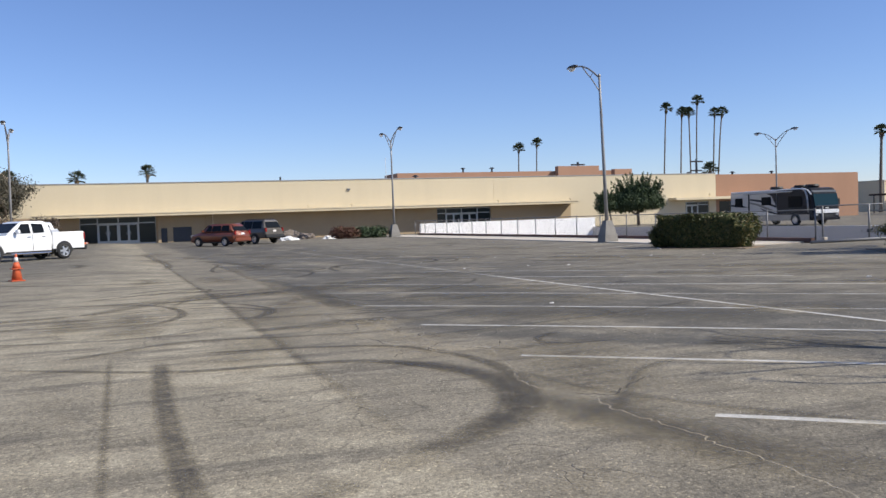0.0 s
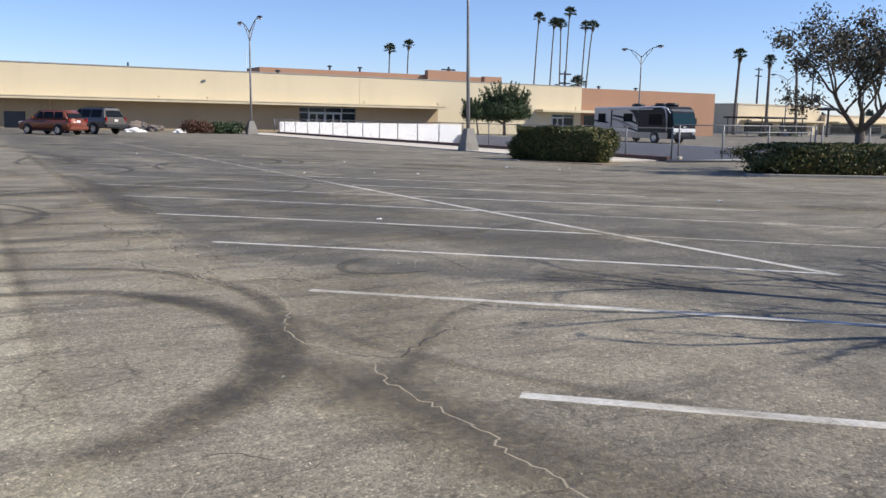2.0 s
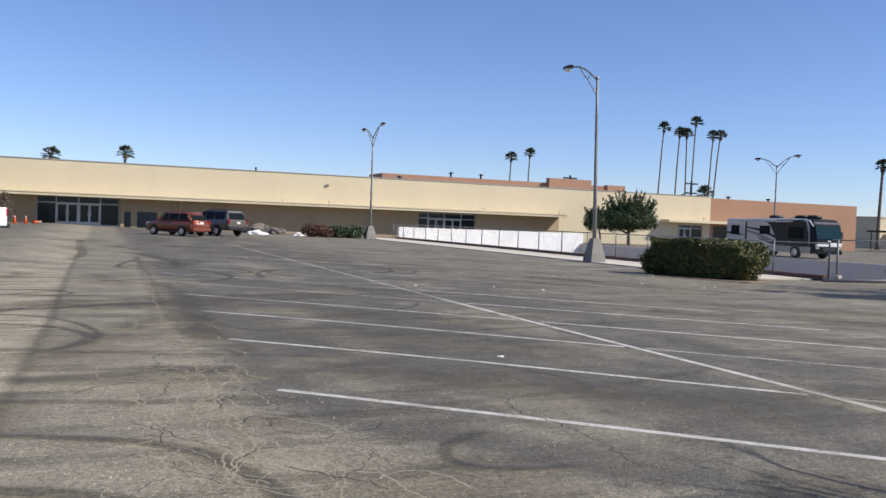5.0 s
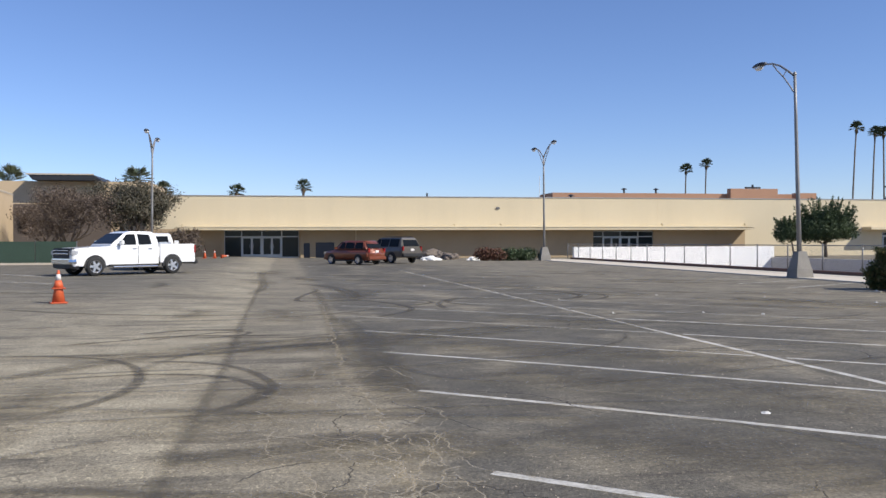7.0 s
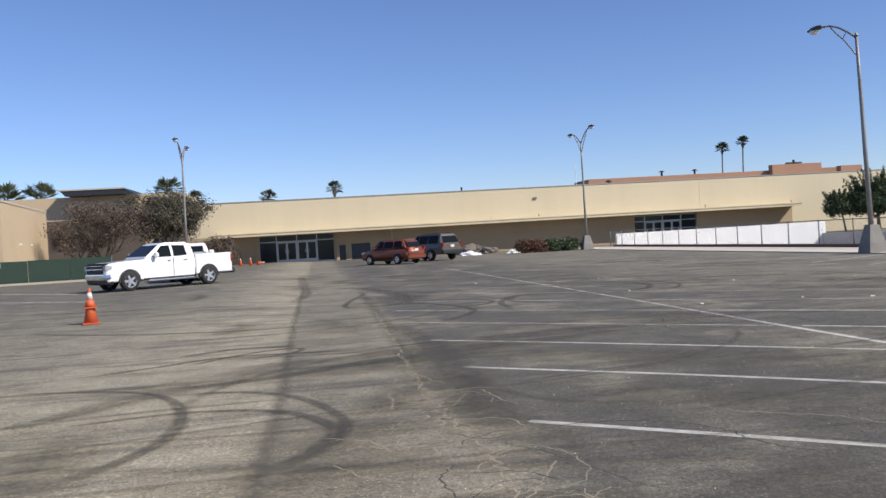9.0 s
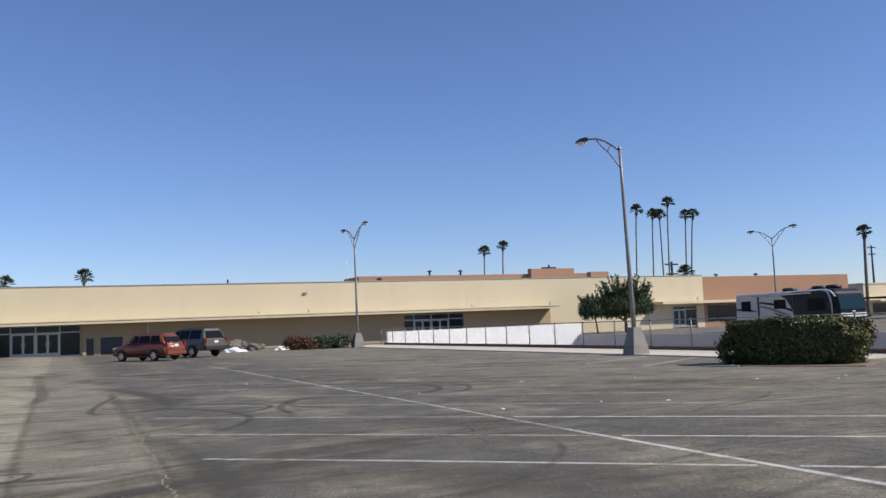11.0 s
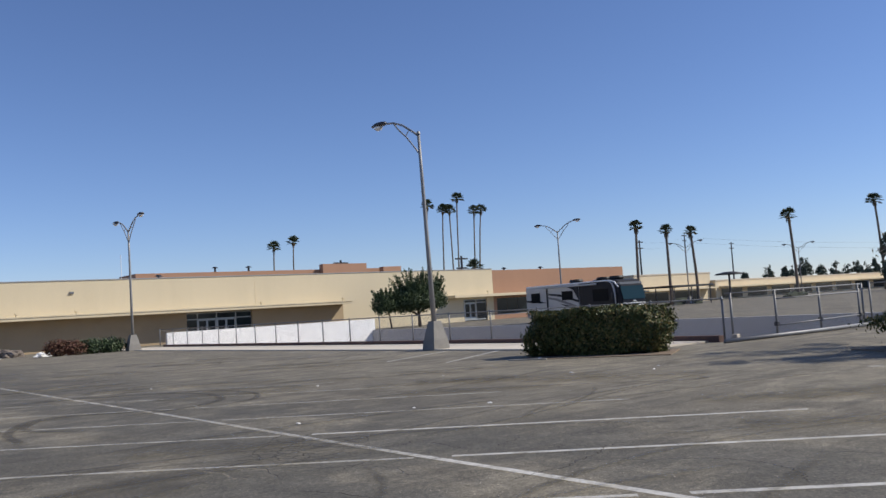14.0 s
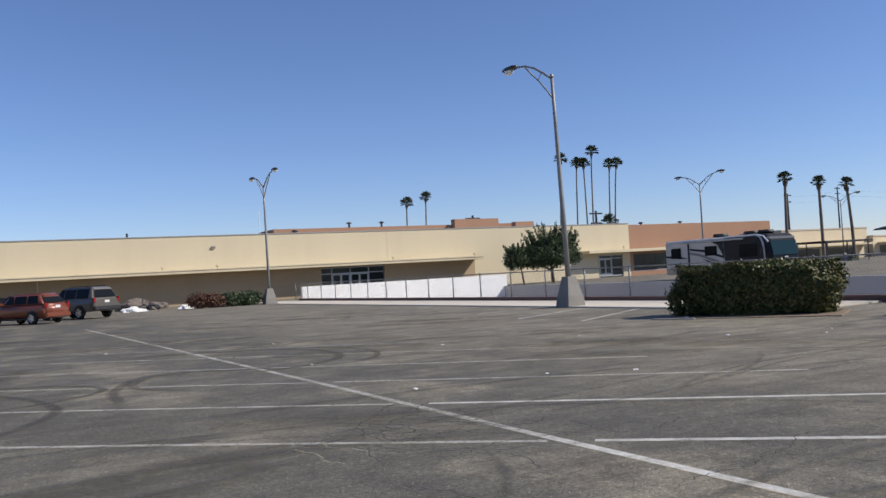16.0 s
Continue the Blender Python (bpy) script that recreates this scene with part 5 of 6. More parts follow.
def heap(name, x, y, sx, sy, sz, mat, label, category, seed):
    bm = bmesh.new()
    bmesh.ops.create_icosphere(bm, subdivisions=4, radius=1.0)
    for v in bm.verts:
        c = v.co.copy()
        k = 1 + 0.35 * noise.noise(c * 1.7 + Vector((seed, 0, 0))) + 0.16 * noise.noise(c * 5 + Vector((0, seed, 0)))
        v.co = Vector((c.x * sx * k, c.y * sy * k, max(-0.02, c.z * sz * k)))
    ob = mesh_object(name, bm, mat)
    ob.matrix_world = pose(x, y, gz(x, y))
    return tagged(ob, label, category)


heap("tarp", 11.0, 73.0, 0.9, 0.5, 0.32, TARP, "crumpled white tarp lying on the asphalt", "tarp", 1)
heap("tarp", 14.7, 72.5, 0.65, 0.4, 0.3, TARP, "crumpled white plastic sheet beside the bushes", "tarp", 5)
heap("mound", 11.6, 77.0, 1.5, 0.9, 0.85, DEBRIS, "brown heap of cuttings against the shop wall", "debris", 3)
heap("mound", 13.3, 76.5, 1.0, 0.8, 0.6, DEBRIS, "low grey heap of rubble", "debris", 9)


def bush(x, y, clumps, n, size, mat, label, seed):
    top = thing("bush", pose(x, y, gz(x, y)), label, "bush")
    bm = bmesh.new()
    for c, r in clumps:
        tube([(c[0], c[1], 0), (c[0] * 1.05, c[1], c[2])], [0.05, 0.02], 5, bm)
    part("stem", bm, BARK, top)
    part("leaves", leaf_cloud(clumps, n, size, None, random.Random(seed)), mat, top)
    return top


bush(15.6, 70.5, [((-0.5, 0, 0.55), (0.9, 0.8, 0.6)), ((0.5, 0, 0.5), (0.9, 0.8, 0.55))], 2600, 0.1, LEAF_RED, "reddish dry bush in front of the shop wall", 61)
bush(18.2, 71.0, [((-0.7, 0, 0.5), (1.0, 0.9, 0.6)), ((0.6, 0, 0.5), (1.1, 0.9, 0.6))], 3200, 0.1, LEAF_GREEN, "low dark green bush beside the lamp", 62)

GREEN_SCREEN = surface("green_screen_fabric", (0.035, 0.065, 0.045), 0.85, 0, 30, 1.2, 0.15, 0.3, 0.3)
t = thing("screened_fence", pose(-24.0, 58.5, gz(-24, 58)), "construction fence covered in dark green fabric", "fence")
for k in range(4):
    part("screen_panel", prism([(2.45 * k, 0.12), (2.45 * k + 2.4, 0.12), (2.45 * k + 2.4, 1.45), (2.45 * k, 1.47)], "y", -0.02 - 0.01 * (k % 2), 0.0), GREEN_SCREEN, t)
for k in range(5):
    part("post", tube([(2.45 * k - 0.02, 0.05, 0), (2.45 * k - 0.02, 0.05, 1.5)], 0.03, 8), GALV, t)
part("notice", box(3.0, -0.045, 1.1, 3.3, -0.035, 1.42), WHITE_BAND, t, "small pale notice")
structure("kerb_west", box(-26, 57.9, gz(-24, 58) - 0.1, -13.5, 58.1, gz(-24, 58) + 0.12, 0.02), PALE_CONCRETE, "pale kerb below the green fence", "kerb")
for k, (x, y) in enumerate(((-21.35, 64.0), (-21.9, 68.0))):
    t = thing("wall_lamp", pose(x, y, 2.75), "small white lamp on the tan wall", "wall lamp", "tan wall lamps")
    part("lamp_body", rounded(box(-0.1, -0.09, -0.08, 0.2, 0.09, 0.08), 0.03), LENS, t)

# roof fittings
for x, y, h, nm, lab in ((12.9, 86.5, 0.9, "vent_pipe", "thin dark vent pipe on the roof edge"), (27.3, 95, 3.4, "whip_antenna", "tall thin white antenna on the roof")):
    t = thing(nm, pose(x, y, ROOF - 0.4), lab, "roof pipe")
    part("pipe", tube([(0, 0, 0), (0, 0, h)], 0.09 if h < 1 else 0.035, 8), DARK_METAL if h < 1 else LENS, t)
    part("foot", box(-0.15, -0.15, 0, 0.15, 0.15, 0.08), DARK_METAL, t)
for x, y, z in ((30.0, 92, 5.4), (43.0, 108.5, 7.85), (47.5, 108.5, 7.85), (71.5, 95, 5.4), (79.0, 95, 5.4), (86.0, 95, 5.4)):
    t = thing("roof_vent", pose(x, y, z), "small dark mushroom vent on the roof", "roof vent", "roof vents")
    part("stack", tube([(0, 0, 0), (0, 0, 0.5 if z > 6 else 1.1)], 0.14, 8), DARK_METAL, t)
    part("hood", tube([(0, 0, 0.5 if z > 6 else 1.1), (0, 0, 0.68 if z > 6 else 1.3)], [0.42, 0.16], 10), DARK_METAL, t)
for x in (15.3, 20.0, 37.2, 46.5, 66.5):
    t = thing("canopy_spike", pose(x, FY - 0.9, 2.965 if x < 50 else 2.985), "small bracket lamp standing on the canopy", "bracket", "canopy brackets")
    part("stem", tube([(0, 0, 0), (0, 0, 0.22)], 0.05, 6), TRIM_CREAM, t)
    part("head", rounded(box(-0.12, -0.12, 0.22, 0.12, 0.12, 0.36), 0.03), TRIM_CREAM, t)
t = thing("wall_box", pose(19.9, FY - 0.08, 4.9), "small grey fitting on the upper wall", "wall fitting")
part("box_body", rounded(box(-0.18, -0.05, -0.1, 0.18, 0.078, 0.1), 0.02), GALV, t)
t = thing("downpipe", pose(5.6, FY - 0.06, 0), "thin painted downpipe under the canopy", "downpipe")
part("pipe", tube([(0, 0, 0), (0, 0, 2.65)], 0.05, 8), CREAM_LOW, t)

# ---- far side: shops, trees, power line ----
def far_shop(name, x0, y, x1, z1, depth, mat, label, openings):
    top = thing(name, pose(x0, y, 0), label, "building")
    L = x1 - x0
    part("wall", box(0, 0, -0.3, L, depth, z1), mat, top)
    part("roof", box(-0.1, -0.1, z1 + 0.002, L + 0.1, depth + 0.1, z1 + 0.25), PALE_CONCRETE, top)
    part("canopy", box(1.0, -2.6, 2.3, L - 1.0, -0.004, 2.6), TRIM_CREAM, top)
    for k in range(openings):
        u = 2.0 + (L - 4.0) * k / openings
        v = u + ((L - 4.0) / openings) * 0.8
        win = part("window", box(u, -0.03, 0.2, v, -0.003, 2.0), GLASS, top)
        part("frame", box(u, -0.05, 2.002, v, -0.003, 2.1), ALU, win)
    return top


far_shop("far_shop", 128.0, 113.0, 152.0, 5.4, 14, CREAM_LOW, "far plain cream shop building", 2)
far_shop("long_far_shop", 152.2, 112.0, 240.0, 3.7, 14, CREAM_LOW, "long low cream shop row far across the car park", 9)
far_shop("far_shop", 240.5, 96.0, 330.0, 4.6, 14, CREAM_LOW, "distant cream shop row", 10)
t = thing("carport", pose(96.0, 84.0, 0), "dark flat carport roof beside the terracotta shop", "carport")
part("roof", box(0, -4, 2.5, 9.5, 3, 2.75, 0.02), BLACK_TRIM, t)
for u in (0.5, 4.7, 9.0):
    for v in (-3.6, 2.6):
        part("post", tube([(u, v, 0), (u, v, 2.5)], 0.08, 8), DARK_METAL, t)
t = thing("shade_umbrella", pose(116.8, 85.0, -0.1), "dark flat-topped sign canopy on a single pole", "shade")
part("pole", tube([(0, 0, 0), (0, 0, 4.2)], 0.16, 8), DARK_METAL, t)
part("top", loft([[(r * math.cos(a), r * math.sin(a), z) for a in [k * math.pi / 6 for k in range(12)]] for z, r in ((4.15, 2.2), (4.35, 2.0), (4.6, 0.8))]), BLACK_TRIM, t, smooth=True)
heap("island_shrub", 112.6, 90.5, 4.2, 1.2, 0.9, LEAF_DEEP, "low dark shrub bed round the far lamp", "shrub", 4)
heap("island_shrub", 126.0, 79.5, 3.2, 1.2, 0.9, LEAF_DEEP, "low dark shrub bed round a far palm", "shrub", 6)


def conifer(x, y, h, r, label, seed, dense=1100, mat=None):
    rng = random.Random(seed)
    top = thing("far_tree", pose(x, y, -0.2), label, "tree", "far trees")
    part("trunk", tube([(0, 0, 0), (0, 0, h * 0.5), (0, 0, h * 0.95)], [r * 0.12, r * 0.08, 0.04], 7), BARK, top)
    clumps = []
    for k in range(16):
        f = rng.random() ** 0.8
        rr = r * (1 - f * 0.75)
        a = rng.random() * 6.28
        clumps.append(((rr * 0.6 * math.cos(a), rr * 0.6 * math.sin(a), h * (0.2 + 0.75 * f)), (rr * 0.55, rr * 0.55, h * 0.1)))
    part("crown", leaf_cloud(clumps, dense, 0.42, None, rng), mat or LEAF_FAR, top)
    return top


for k, (x, y, h, r) in enumerate(((222, 150, 9.5, 2.6), (231, 148, 11.0, 3.6), (237, 146, 10.0, 3.5), (246, 145, 13.5, 4.8), (259, 142, 11.5, 4.6), (268, 140, 11.0, 4.6), (276, 138, 12.0, 3.0), (205, 160, 9.5, 1.6), (213, 158, 7.5, 2.0), (285, 135, 10, 4), (300, 128, 11, 5), (252, 143, 10.5, 4), (264, 141, 10, 4.5), (272, 139, 10.5, 4), (241, 146, 11, 3.5), (292, 131, 11, 5))):
    conifer(x, y, h * 0.78, r * 0.8, "dark tree on the skyline beyond the far shops", 300 + k)
conifer(152.0, 76.0, 10.5, 4.6, "large dark tree in the far car park", 330, 2600)
conifer(160.0, 74.0, 9.0, 4.2, "large dark tree in the far car park", 331, 2200)
conifer(98.0, 104.0, 6.2, 4.5, "round green tree showing behind the terracotta shop", 332, 1400, LEAF_GREEN)


def pylon(x, y, h, label):
    t = thing("power_pole", pose(x, y, 0), label, "power pole", "power poles")
    part("mast", tube([(0, 0, 0), (0, 0, h)], [0.3, 0.18], 8), DARK_METAL, t)
    for z, wd in ((h - 0.6, 2.6), (h - 2.2, 2.2)):
        part("crossarm", box(-wd / 2, -0.12, z, wd / 2, 0.12, z + 0.25), DARK_METAL, t)
    return t


for x, y, h in ((176, 150, 16), (236, 180, 21), (256, 176, 18), (262, 120, 13)):
    pylon(x, y, h, "dark wooden power pole on the skyline")
t = thing("power_line", pose(0, 0, 0), "thin sagging power wires along the skyline", "wire")
for dz in (0.0, 1.6):
    pts = []
    for (x0, y0, z0), (x1, y1, z1) in zip(((176, 150, 15.4), (236, 180, 20)), ((236, 180, 20), (262, 120, 12.5))):
        for k in range(10):
            f = k / 9
            pts.append((x0 + (x1 - x0) * f, y0 + (y1 - y0) * f, z0 + (z1 - z0) * f - 6 * f * (1 - f) * 0.5 - dz))
    part("wire", tube(pts, 0.014, 4, None, False), DARK_METAL, t)
for x, y in ((71.2, 125), (92.0, 120)):
    pylon(x, y, 10.3, "small dark pole just above the roofline")

# ---- markings on the asphalt ----
SLOPE = -0.87
STALLS = [0.0, 3.14, 6.27, 9.45, 12.58, 15.45, 18.4, 21.35, 24.25, 27.2, 30.2, 33.1]


def line(points, width, mat, label, group="stall lines"):
    return ribbon("painted_line", points, width, mat, label, "road marking", 0.4, True, 0.0, group, "structure")


NEW = "white painted parking stall line"
OLD = "worn and broken white parking stall line"
line([(0.0, 0.0), (2.5, -2.2), (4.6, -4.0)], 0.12, LINE_PAINT, NEW)
line([(0.0, STALLS[1]), (4.75, STALLS[1] + SLOPE * 4.75)], 0.11, LINE_PAINT, NEW)
line([(0.0, STALLS[2]), (5.05, STALLS[2] + SLOPE * 5.0)], 0.11, LINE_PAINT, NEW)
for k, y in enumerate(STALLS[3:5]):
    line([(0.0, y), (2.2, y + SLOPE * 2.2 + 0.05), (4.9, y + SLOPE * 4.9)], 0.11, LINE_PAINT, NEW)
    line([(5.1, y + SLOPE * 5.1), (10.0, y + SLOPE * 10.0)], 0.11, OLD_PAINT, OLD)
for k, y in enumerate(STALLS[5:]):
    line([(0.0, y), (4.8, y + SLOPE * 4.8)], 0.11, LINE_PAINT if k == 0 else OLD_PAINT, OLD)
    line([(5.1, y + SLOPE * 5.1), (9.9, y + SLOPE * 9.9)], 0.12, LINE_PAINT if k < 3 else OLD_PAINT, OLD)
line([(5.12, 1.75), (4.99, 8.0), (4.9, 14.4)], 0.13, LINE_PAINT, "long white line between the two rows of stalls", "long lines")
line([(4.9, 14.4), (4.9, 24.0), (4.75, 46.0)], 0.13, OLD_PAINT, "long worn white line between the two rows of stalls", "long lines")
for x0, y0, x1, y1 in ((15.2, 27.0, 20.1, 30.2), (15.2, 30.1, 19.8, 32.9), (15.5, 33.8, 19.8, 36.4), (15.5, 37.6, 19.8, 40.2), (15.5, 41.3, 19.8, 43.9)):
    line([(x0, y0), (x1, y1)], 0.14, LINE_PAINT if y0 < 31 else OLD_PAINT, "worn stall line beside the kerb", "kerb stall lines")
line([(15.9, 14.9), (15.6, 10.7)], 0.12, OLD_PAINT, "worn white line before the long hedge", "kerb stall lines")
line([(15.9, 14.9), (24.0, 10.8)], 0.12, OLD_PAINT, "worn white line before the long hedge", "kerb stall lines")
for x0, y0, x1, y1, w in ((-13.1, 35.0, -9.0, 31.4, 0.3), (-16.2, 44.2, -10.9, 38.0, 0.35), (-8.2, 18.0, -6.6, 16.8, 0.12)):
    line([(x0, y0), (x1, y1)], w, OLD_PAINT, "faded stall line near the pickup trucks", "west stall lines")


def skid(points, width, mat=None, label="dark curved tyre mark on the asphalt"):
    return ribbon("tyre_mark", points, width, mat or RUBBER_MARK, label, "tyre mark", 0.2)


# the great loop beside the first stalls
skid([(-5.2, 5.3), (-3.5, 4.15), (-2.3, 3.92), (-1.5, 3.66), (-1.01, 2.9), (-0.84, 2.15), (-0.95, 1.4), (-1.3, 0.78), (-1.7, 0.4), (-2.15, 0.05), (-2.7, -0.3)], (0.14, 0.4))
skid([(-1.4, 3.6), (-0.92, 2.9), (-0.74, 2.1), (-0.85, 1.3), (-1.25, 0.66), (-1.8, 0.2)], 0.34)
skid([(-3.2, 5.35), (-1.65, 4.94), (-0.9, 4.44), (-0.54, 3.5), (-0.5, 2.65), (-0.64, 1.8), (-0.95, 1.1)], (0.14, 0.26), RUBBER_MARK)
skid([(-2.7, -0.3), (-3.4, -0.75), (-4.2, -1.3)], 0.4, FAINT_MARK)
# straight braking marks
skid([(-3.55, 5.0), (-3.64, 2.0), (-3.63, -0.2), (-3.6, -2.0)], 0.24)
skid([(-4.07, 5.4), (-4.09, 1.9), (-4.1, -1.0)], 0.1, FAINT_MARK)
skid([(-2.15, 34.0), (-2.13, 19.0), (-2.06, 12.0), (-2.1, 8.0), (-2.14, 3.6), (-2.2, -1.0)], 0.2, FAINT_MARK, "long darker tyre track down the drive lane")
skid([(-0.35, 30.0), (-0.4, 24.0), (-0.55, 11.0)], 0.35, FAINT_MARK, "long darker tyre track down the drive lane")
# double loop in the lane
skid([(-5.2, 13.25), (-3.9, 12.75), (-3.3, 12.1), (-2.97, 11.1), (-2.93, 10.0), (-3.23, 9.15), (-3.7, 8.6)], (0.12, 0.24))
skid([(-4.0, 10.9), (-2.94, 11.1), (-2.1, 10.8), (-1.64, 10.1), (-1.57, 9.5), (-1.86, 8.85), (-2.3, 8.4)], (0.12, 0.26))
skid([(-3.2, 12.2), (-2.5, 12.05), (-1.88, 11.4), (-1.5, 10.3), (-1.5, 9.5), (-1.75, 8.9)], 0.16)
skid([(-3.4, 14.6), (-3.0, 15.1), (-2.45, 15.6), (-1.95, 15.65), (-2.0, 15.2), (-2.7, 14.7)], 0.16)
skid([(-4.6, 10.7), (-4.2, 11.4), (-3.2, 12.6), (-2.3, 13.1), (-1.3, 13.2), (-0.2, 13.7), (0.9, 14.2)], (0.35, 1.7), SMEAR, "broad dark smear across the lane")
skid([(-2.9, 13.9), (-1.6, 14.1), (-0.4, 14.4), (1.4, 15.2), (3.2, 15.6)], (0.5, 1.1), SMEAR, "broad dark smear across the lane")
skid([(-0.35, 18.5), (-0.1, 15.0), (-0.15, 12.0), (-0.2, 9.6), (0.15, 8.2)], (0.5, 0.8), SMEAR, "dark wheel track beside the cracked joint")
skid([(-2.3, 7.0), (-1.6, 7.12), (-1.0, 7.2), (-0.5, 7.3), (0.2, 7.4)], (0.4, 0.5), SMEAR, "dark smear across the lane")
skid([(-4.6, 5.6), (-3.2, 6.4), (-1.9, 6.1), (-0.7, 5.9)], 0.22, SMEAR, "dark smear across the lane")
skid([(-3.7, 15.6), (-2.9, 16.1), (-1.95, 15.9)], (0.2, 0.3), RUBBER_MARK)
skid([(-4.6, 14.2), (-3.8, 14.7), (-2.9, 15.2), (-1.2, 14.9)], 0.2, RUBBER_MARK)
skid([(-2.3, 26.0), (-2.0, 30.0), (-2.2, 36.0), (-2.4, 46.0)], (0.35, 0.6), SMEAR, "dark worn track far down the lane")
skid([(-0.8, 33.0), (0.3, 29.0), (0.6, 24.0), (-0.3, 23.0), (-1.6, 24.0)], (0.9, 0.35), SMEAR, "dark curling smear far down the lane")
skid([(-7.5, 21.0), (-5.4, 19.6), (-3.4, 19.0), (-1.4, 19.3)], 0.3, SMEAR, "dark smear across the lane")
skid([(-7.0, 11.2), (-5.6, 10.9), (-4.6, 11.0)], 0.5, SMEAR, "dark smear across the lane")
skid([(-6.5, 8.2), (-5.0, 7.4), (-3.6, 7.2), (-2.4, 7.9)], 0.16, FAINT_MARK)
skid([(-6.0, 9.6), (-4.4, 9.2), (-3.2, 9.4)], 0.14, FAINT_MARK)
skid([(2.25, 19.9), (2.4, 21.6), (3.2, 23.4), (4.2, 23.5)], 0.22, RUBBER_MARK)
skid([(-0.2, 28.7), (-1.0, 23.2), (0.7, 22.9), (1.5, 20.1), (0.3, 17.6)], 0.2, RUBBER_MARK)
skid([(-0.9, 1.5), (-0.7, 0.4), (-0.3, -0.7), (0.1, -1.8)], 0.6, STAIN, "dark smear beside the cracked joint")
skid([(-0.5, 2.4), (-0.2, 1.0), (0.6, -0.4), (1.2, -1.2)], 0.2, FAINT_MARK, "dark track beside the cracked joint")
skid([(-0.5, 0.5), (0.0, 1.1), (0.6, 1.8), (1.4, 2.2)], 0.14, FAINT_MARK, "dark track crossing the joint")
skid([(-4.2, 12.5), (-2.8, 13.4), (-1.2, 13.45), (0.0, 13.5), (1.2, 14.2), (3.0, 15.0)], 0.75, STAIN, "broad dark smear across the lane")
skid([(-3.4, 12.57), (-2.4, 12.82), (-1.3, 13.42), (0.2, 14.1), (1.3, 14.6)], (0.25, 0.75))
skid([(-0.2, 12.2), (0.05, 11.0), (0.4, 10.2), (1.1, 9.7)], 0.2, FAINT_MARK)
# loops by the long line
skid([(3.4, 28.0), (5.6, 27.2), (6.8, 26.1), (7.0, 24.6), (6.5, 23.2), (5.4, 22.4), (4.0, 22.2)], (0.16, 0.3))
skid([(5.0, 27.4), (7.2, 26.2), (7.7, 24.4), (7.1, 22.8), (6.1, 22.2)], 0.18)
skid([(5.3, 22.5), (3.6, 23.4), (2.8, 22.4), (2.75, 21.5), (3.3, 20.6)], 0.24)
skid([(0.6, 24.0), (1.9, 23.0), (2.3, 22.0), (1.8, 21.2), (0.6, 20.6)], 0.2)
skid([(1.2, 4.5), (0.75, 4.2), (0.62, 3.8), (0.9, 3.55), (1.6, 3.5)], (0.16, 0.1))
skid([(1.4, 8.4), (2.3, 7.4), (2.9, 6.3), (2.7, 5.5)], 0.16, FAINT_MARK)
skid([(9.0, 21.0), (11.5, 18.0), (13.0, 16.5), (13.4, 18.0), (11.0, 20.5)], 0.2, FAINT_MARK)
# sweeping faint marks
rng = random.Random(404)
for k in range(80):
    x, y = rng.uniform(-8, 15), rng.uniform(4, 56)
    a, bend = rng.uniform(-0.5, 0.5) + (math.pi if rng.random() < 0.5 else 0), rng.uniform(-0.22, 0.22)
    pts = []
    for j in range(7):
        pts.append((x, y))
        x, y, a = x + 1.1 * math.cos(a), y + 1.1 * math.sin(a) * 0.8, a + bend
    skid(pts, rng.uniform(0.1, 0.28), FAINT_MARK, "faint sweeping tyre mark")
for k in range(60):
    x, y = rng.uniform(-6, 15), rng.uniform(-1, 45)
    ang = rng.uniform(-0.9, -0.5) if x > 0 else rng.uniform(1.2, 1.9)
    ln = rng.uniform(1.5, 4)
    ribbon("stain_patch", [(x, y), (x + ln * 0.5 * math.cos(ang) + 0.2, y + ln * 0.5 * math.sin(ang)), (x + ln * math.cos(ang), y + ln * math.sin(ang))], rng.uniform(0.5, 2.2), STAIN, "dark oily stain on the asphalt", "stain", 0.3)
for pts, w in ((((1.0, 10.6), (2.4, 9.3), (4.4, 7.6)), 2.0), (((0.6, 13.6), (2.4, 12.2), (4.6, 10.4)), 2.0), (((0.6, 7.4), (2.4, 6.0), (4.6, 4.3)), 1.7), (((-0.9, 1.2), (-0.6, 0.0), (-0.4, -1.6)), 0.9), (((-1.2, 7.6), (-0.4, 7.0), (0.6, 6.9)), 0.6), (((-2.1, 6.85), (-1.4, 6.82), (-0.3, 6.7)), 0.55), (((-1.3, 10.2), (-0.7, 11.4), (-0.2, 13.0)), 0.9), (((-0.4, 9.2), (-0.3, 10.4), (0.1, 12.4)), 0.7), (((-0.36, 0.8), (-0.5, 0.2), (-0.55, -1.1)), 0.8), (((-1.1, 0.2), (-0.6, 0.5), (0.1, 1.0)), 0.4)):
    ribbon("stain_patch", pts, w, STAIN, "dark oily stain on the asphalt", "stain", 0.3)


# ---- cracks ----
def crack(points, width, mat, jag=0.03, label="dirt-filled crack wandering through the asphalt"):
    return ribbon("asphalt_crack", points, width, mat, label, "crack", 0.05, True, jag)


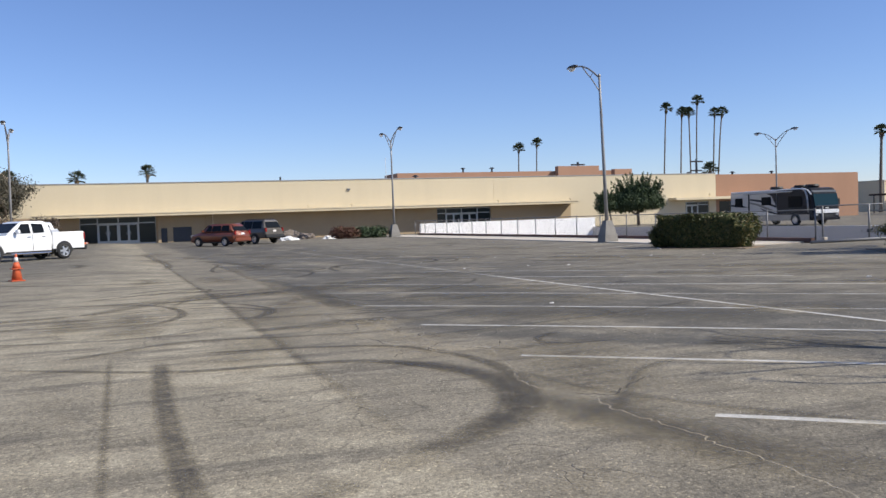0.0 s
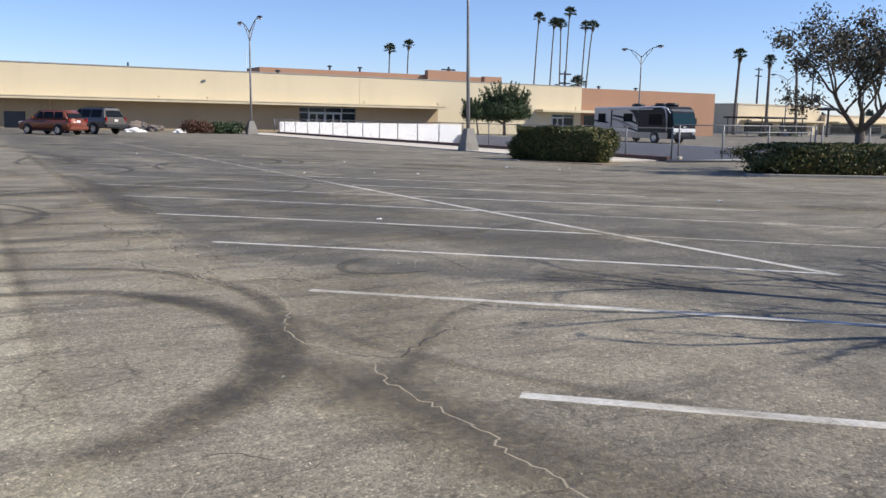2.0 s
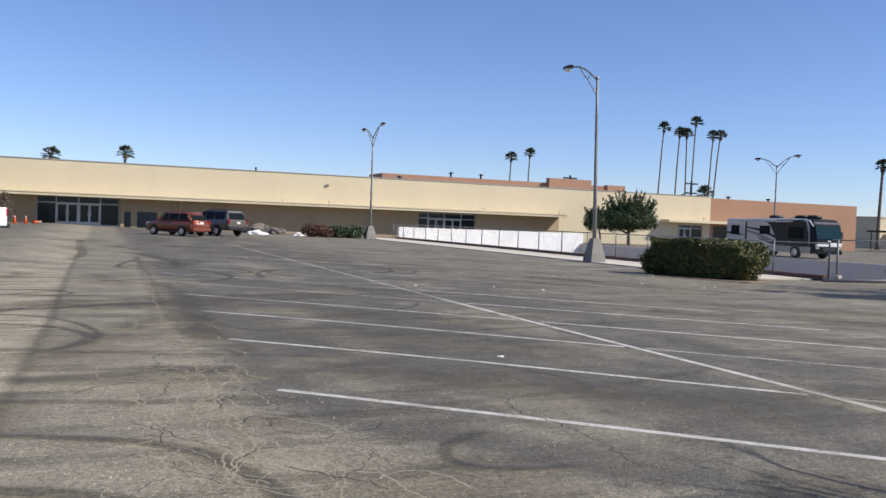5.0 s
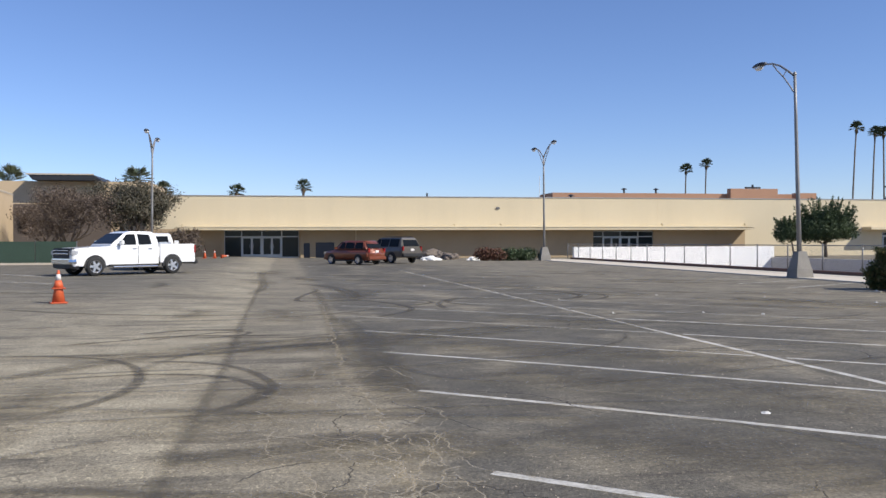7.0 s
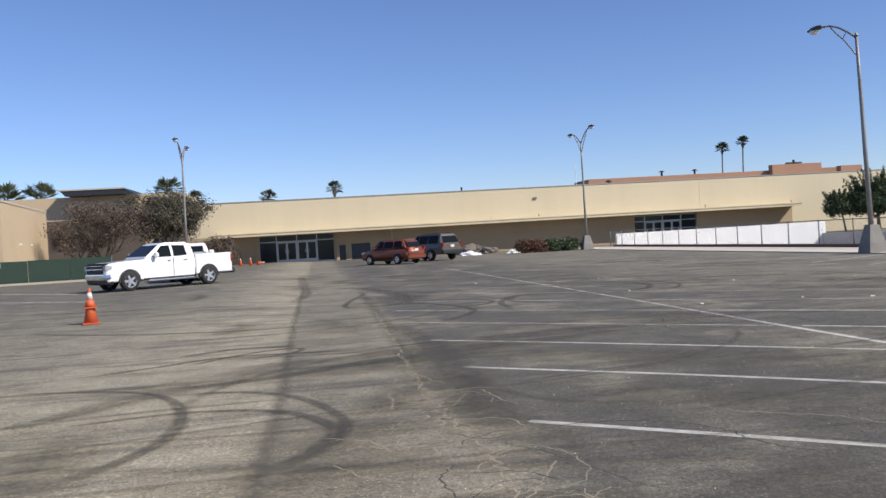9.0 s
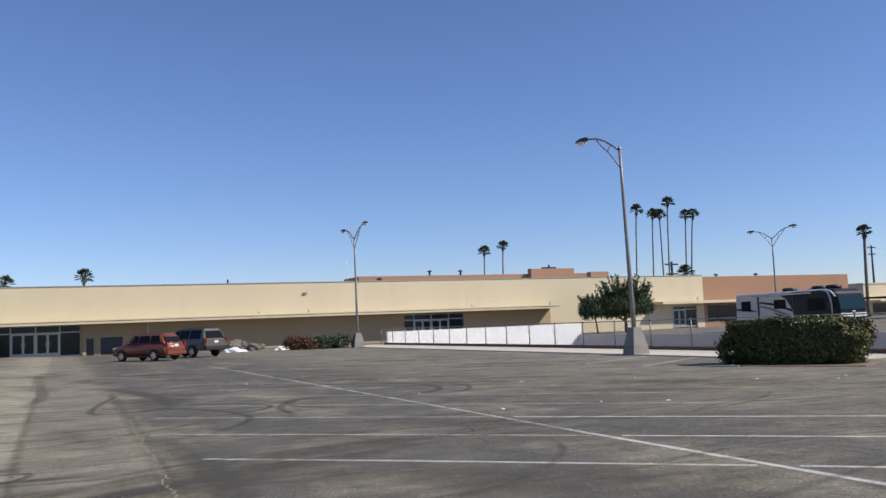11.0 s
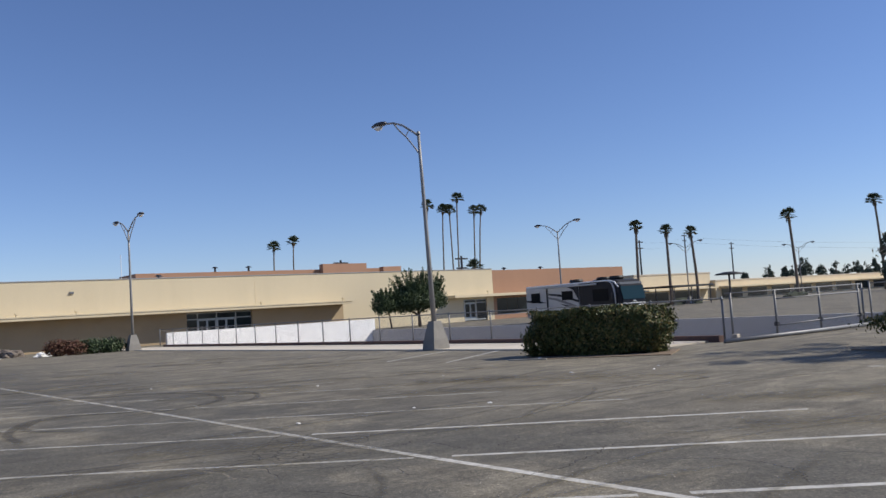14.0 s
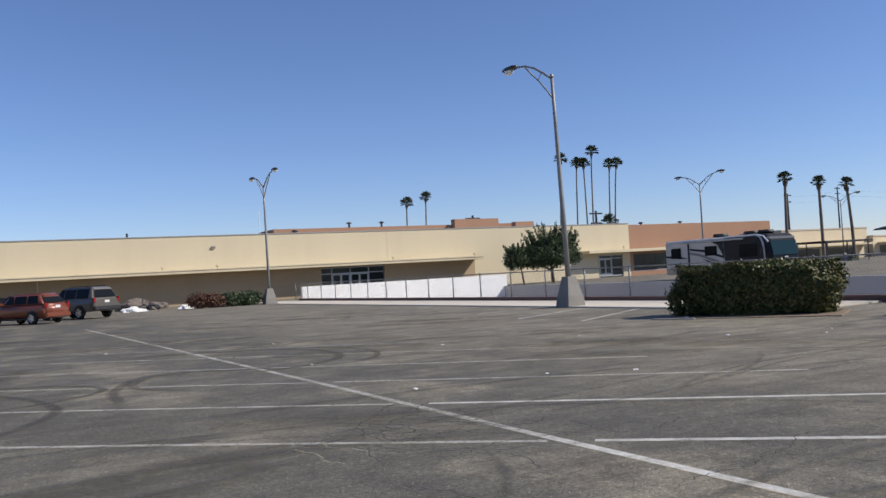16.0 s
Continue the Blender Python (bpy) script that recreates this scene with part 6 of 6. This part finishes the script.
crack([(-0.36, 3.2), (-0.42, 2.5), (-0.7, 1.7), (-0.62, 1.2), (-0.5, 0.85), (-0.57, 0.4), (-0.5, -0.4), (-0.55, -0.7), (-0.52, -1.1), (-0.6, -2.0)], 0.02, CRACK_DIRT, 0.024)
crack([(-0.6, 1.1), (-0.3, 0.88), (0.1, 1.2), (0.43, 1.4)], 0.025, CRACK_DARK)
crack([(-0.45, 21.0), (-0.48, 19.8), (-0.6, 14.0), (-0.62, 12.3), (-0.64, 10.0), (-0.53, 8.7), (-0.57, 7.1), (-0.58, 6.2), (-0.57, 5.6), (-0.45, 4.4)], 0.03, CRACK_DIRT, 0.05)
crack([(1.4, 9.4), (1.6, 9.0), (2.1, 8.6), (2.3, 8.2)], 0.02, CRACK_DIRT)
crack([(3.7, 16.4), (4.1, 15.8), (4.6, 15.5), (4.9, 15.0)], 0.03, CRACK_DARK)
for k in range(120):
    x, y = -0.6 + rng.gauss(0, 0.34), 3.4 + 8.0 * rng.random() ** 1.4
    a = rng.uniform(0, 6.28)
    pts = [(x, y)]
    for j in range(4):
        a += rng.uniform(-0.8, 0.8)
        pts.append((pts[-1][0] + 0.16 * math.cos(a), pts[-1][1] + 0.22 * math.sin(a)))
    crack(pts, rng.uniform(0.012, 0.025), CRACK_DIRT if rng.random() < 0.8 else CRACK_DARK, 0.02, "fine web of cracks in the asphalt")
for k in range(16):
    x, y = rng.uniform(0.8, 9), rng.uniform(2, 26)
    a = rng.choice((0.2, 1.6, 2.4)) + rng.uniform(-0.3, 0.3)
    pts = [(x, y)]
    for j in range(6):
        a += rng.uniform(-0.5, 0.5)
        pts.append((pts[-1][0] + 0.4 * math.cos(a), pts[-1][1] + 0.4 * math.sin(a)))
    crack(pts, rng.uniform(0.012, 0.025), CRACK_DARK, 0.03, "thin dark crack in the asphalt")

for k in range(46):
    x, y = rng.gauss(4.2, 0.7), rng.gauss(15.4, 1.1)
    a = rng.choice((-0.9, 0.6, 2.2)) + rng.uniform(-0.4, 0.4)
    pts = [(x, y)]
    for j in range(4):
        a += rng.uniform(-0.6, 0.6)
        pts.append((pts[-1][0] + 0.22 * math.cos(a), pts[-1][1] + 0.22 * math.sin(a)))
    crack(pts, rng.uniform(0.012, 0.022), CRACK_DARK if rng.random() < 0.75 else CRACK_DIRT, 0.025, "fine web of cracks in the asphalt")

for k in range(26):
    x, y = rng.gauss(-1.6, 0.2), rng.gauss(-0.95, 0.2)
    a = rng.uniform(0, 6.28)
    pts = [(x, y)]
    for j in range(4):
        a += rng.uniform(-0.8, 0.8)
        pts.append((pts[-1][0] + 0.09 * math.cos(a), pts[-1][1] + 0.09 * math.sin(a)))
    crack(pts, rng.uniform(0.006, 0.014), CRACK_DIRT if rng.random() < 0.6 else CRACK_DARK, 0.012, "fine web of cracks in the asphalt")

# ---- litter ----
LITTER = surface("pale_litter", (0.72, 0.70, 0.66), 0.7, 0, 20, 6, 0.06, 0.3, 0.2)


def litter(x, y, s, seed, label="crumpled scrap of pale paper on the asphalt"):
    r = random.Random(seed)
    bm = bmesh.new()
    bmesh.ops.create_icosphere(bm, subdivisions=2, radius=1.0)
    for v in bm.verts:
        k = r.uniform(0.6, 1.2)
        v.co = Vector((v.co.x * s * k * 1.3, v.co.y * s * k, max(0.0, v.co.z) * s * 0.55 * k))
    ob = mesh_object("litter", bm, LITTER)
    ob.matrix_world = pose(x, y, gz(x, y) + 0.003, 0, 0, r.uniform(0, 360))
    return tagged(ob, label, "litter", "paper scraps")


for k, (x, y, s) in enumerate(((5.56, 18.15, 0.07), (8.6, 17.4, 0.08), (13.4, 20.2, 0.09), (7.6, 18.1, 0.05), (5.8, 22.6, 0.06), (2.83, 7.72, 0.07), (10.7, 8.5, 0.1), (-1.02, 0.87, 0.022), (14.6, 18.9, 0.07), (16.9, 24.8, 0.16), (9.2, 24.0, 0.07), (12.0, 23.0, 0.06), (3.4, 30.0, 0.08), (15.4, 19.4, 0.06), (11.4, 14.0, 0.05), (7.0, 28.5, 0.07))):
    litter(x, y, s * 0.48, 500 + k)
grit = bmesh.new()
rg = random.Random(9)
for k in range(2600):
    x, y = rg.uniform(-7, 6), rg.uniform(-4, 13)
    s = rg.uniform(0.003, 0.008)
    z = gz(x, y) + 0.002
    vs = [grit.verts.new((x + s * rg.uniform(0.6, 1.3) * math.cos(a), y + s * rg.uniform(0.6, 1.3) * math.sin(a), z)) for a in (0, 1.6, 3.1, 4.7)]
    tip = grit.verts.new((x, y, z + s))
    for j in range(4):
        grit.faces.new((vs[j], vs[(j + 1) % 4], tip))
tagged(mesh_object("grit", grit, PALE_CONCRETE), "loose pale grit scattered on the asphalt", "grit", kind="stuff")
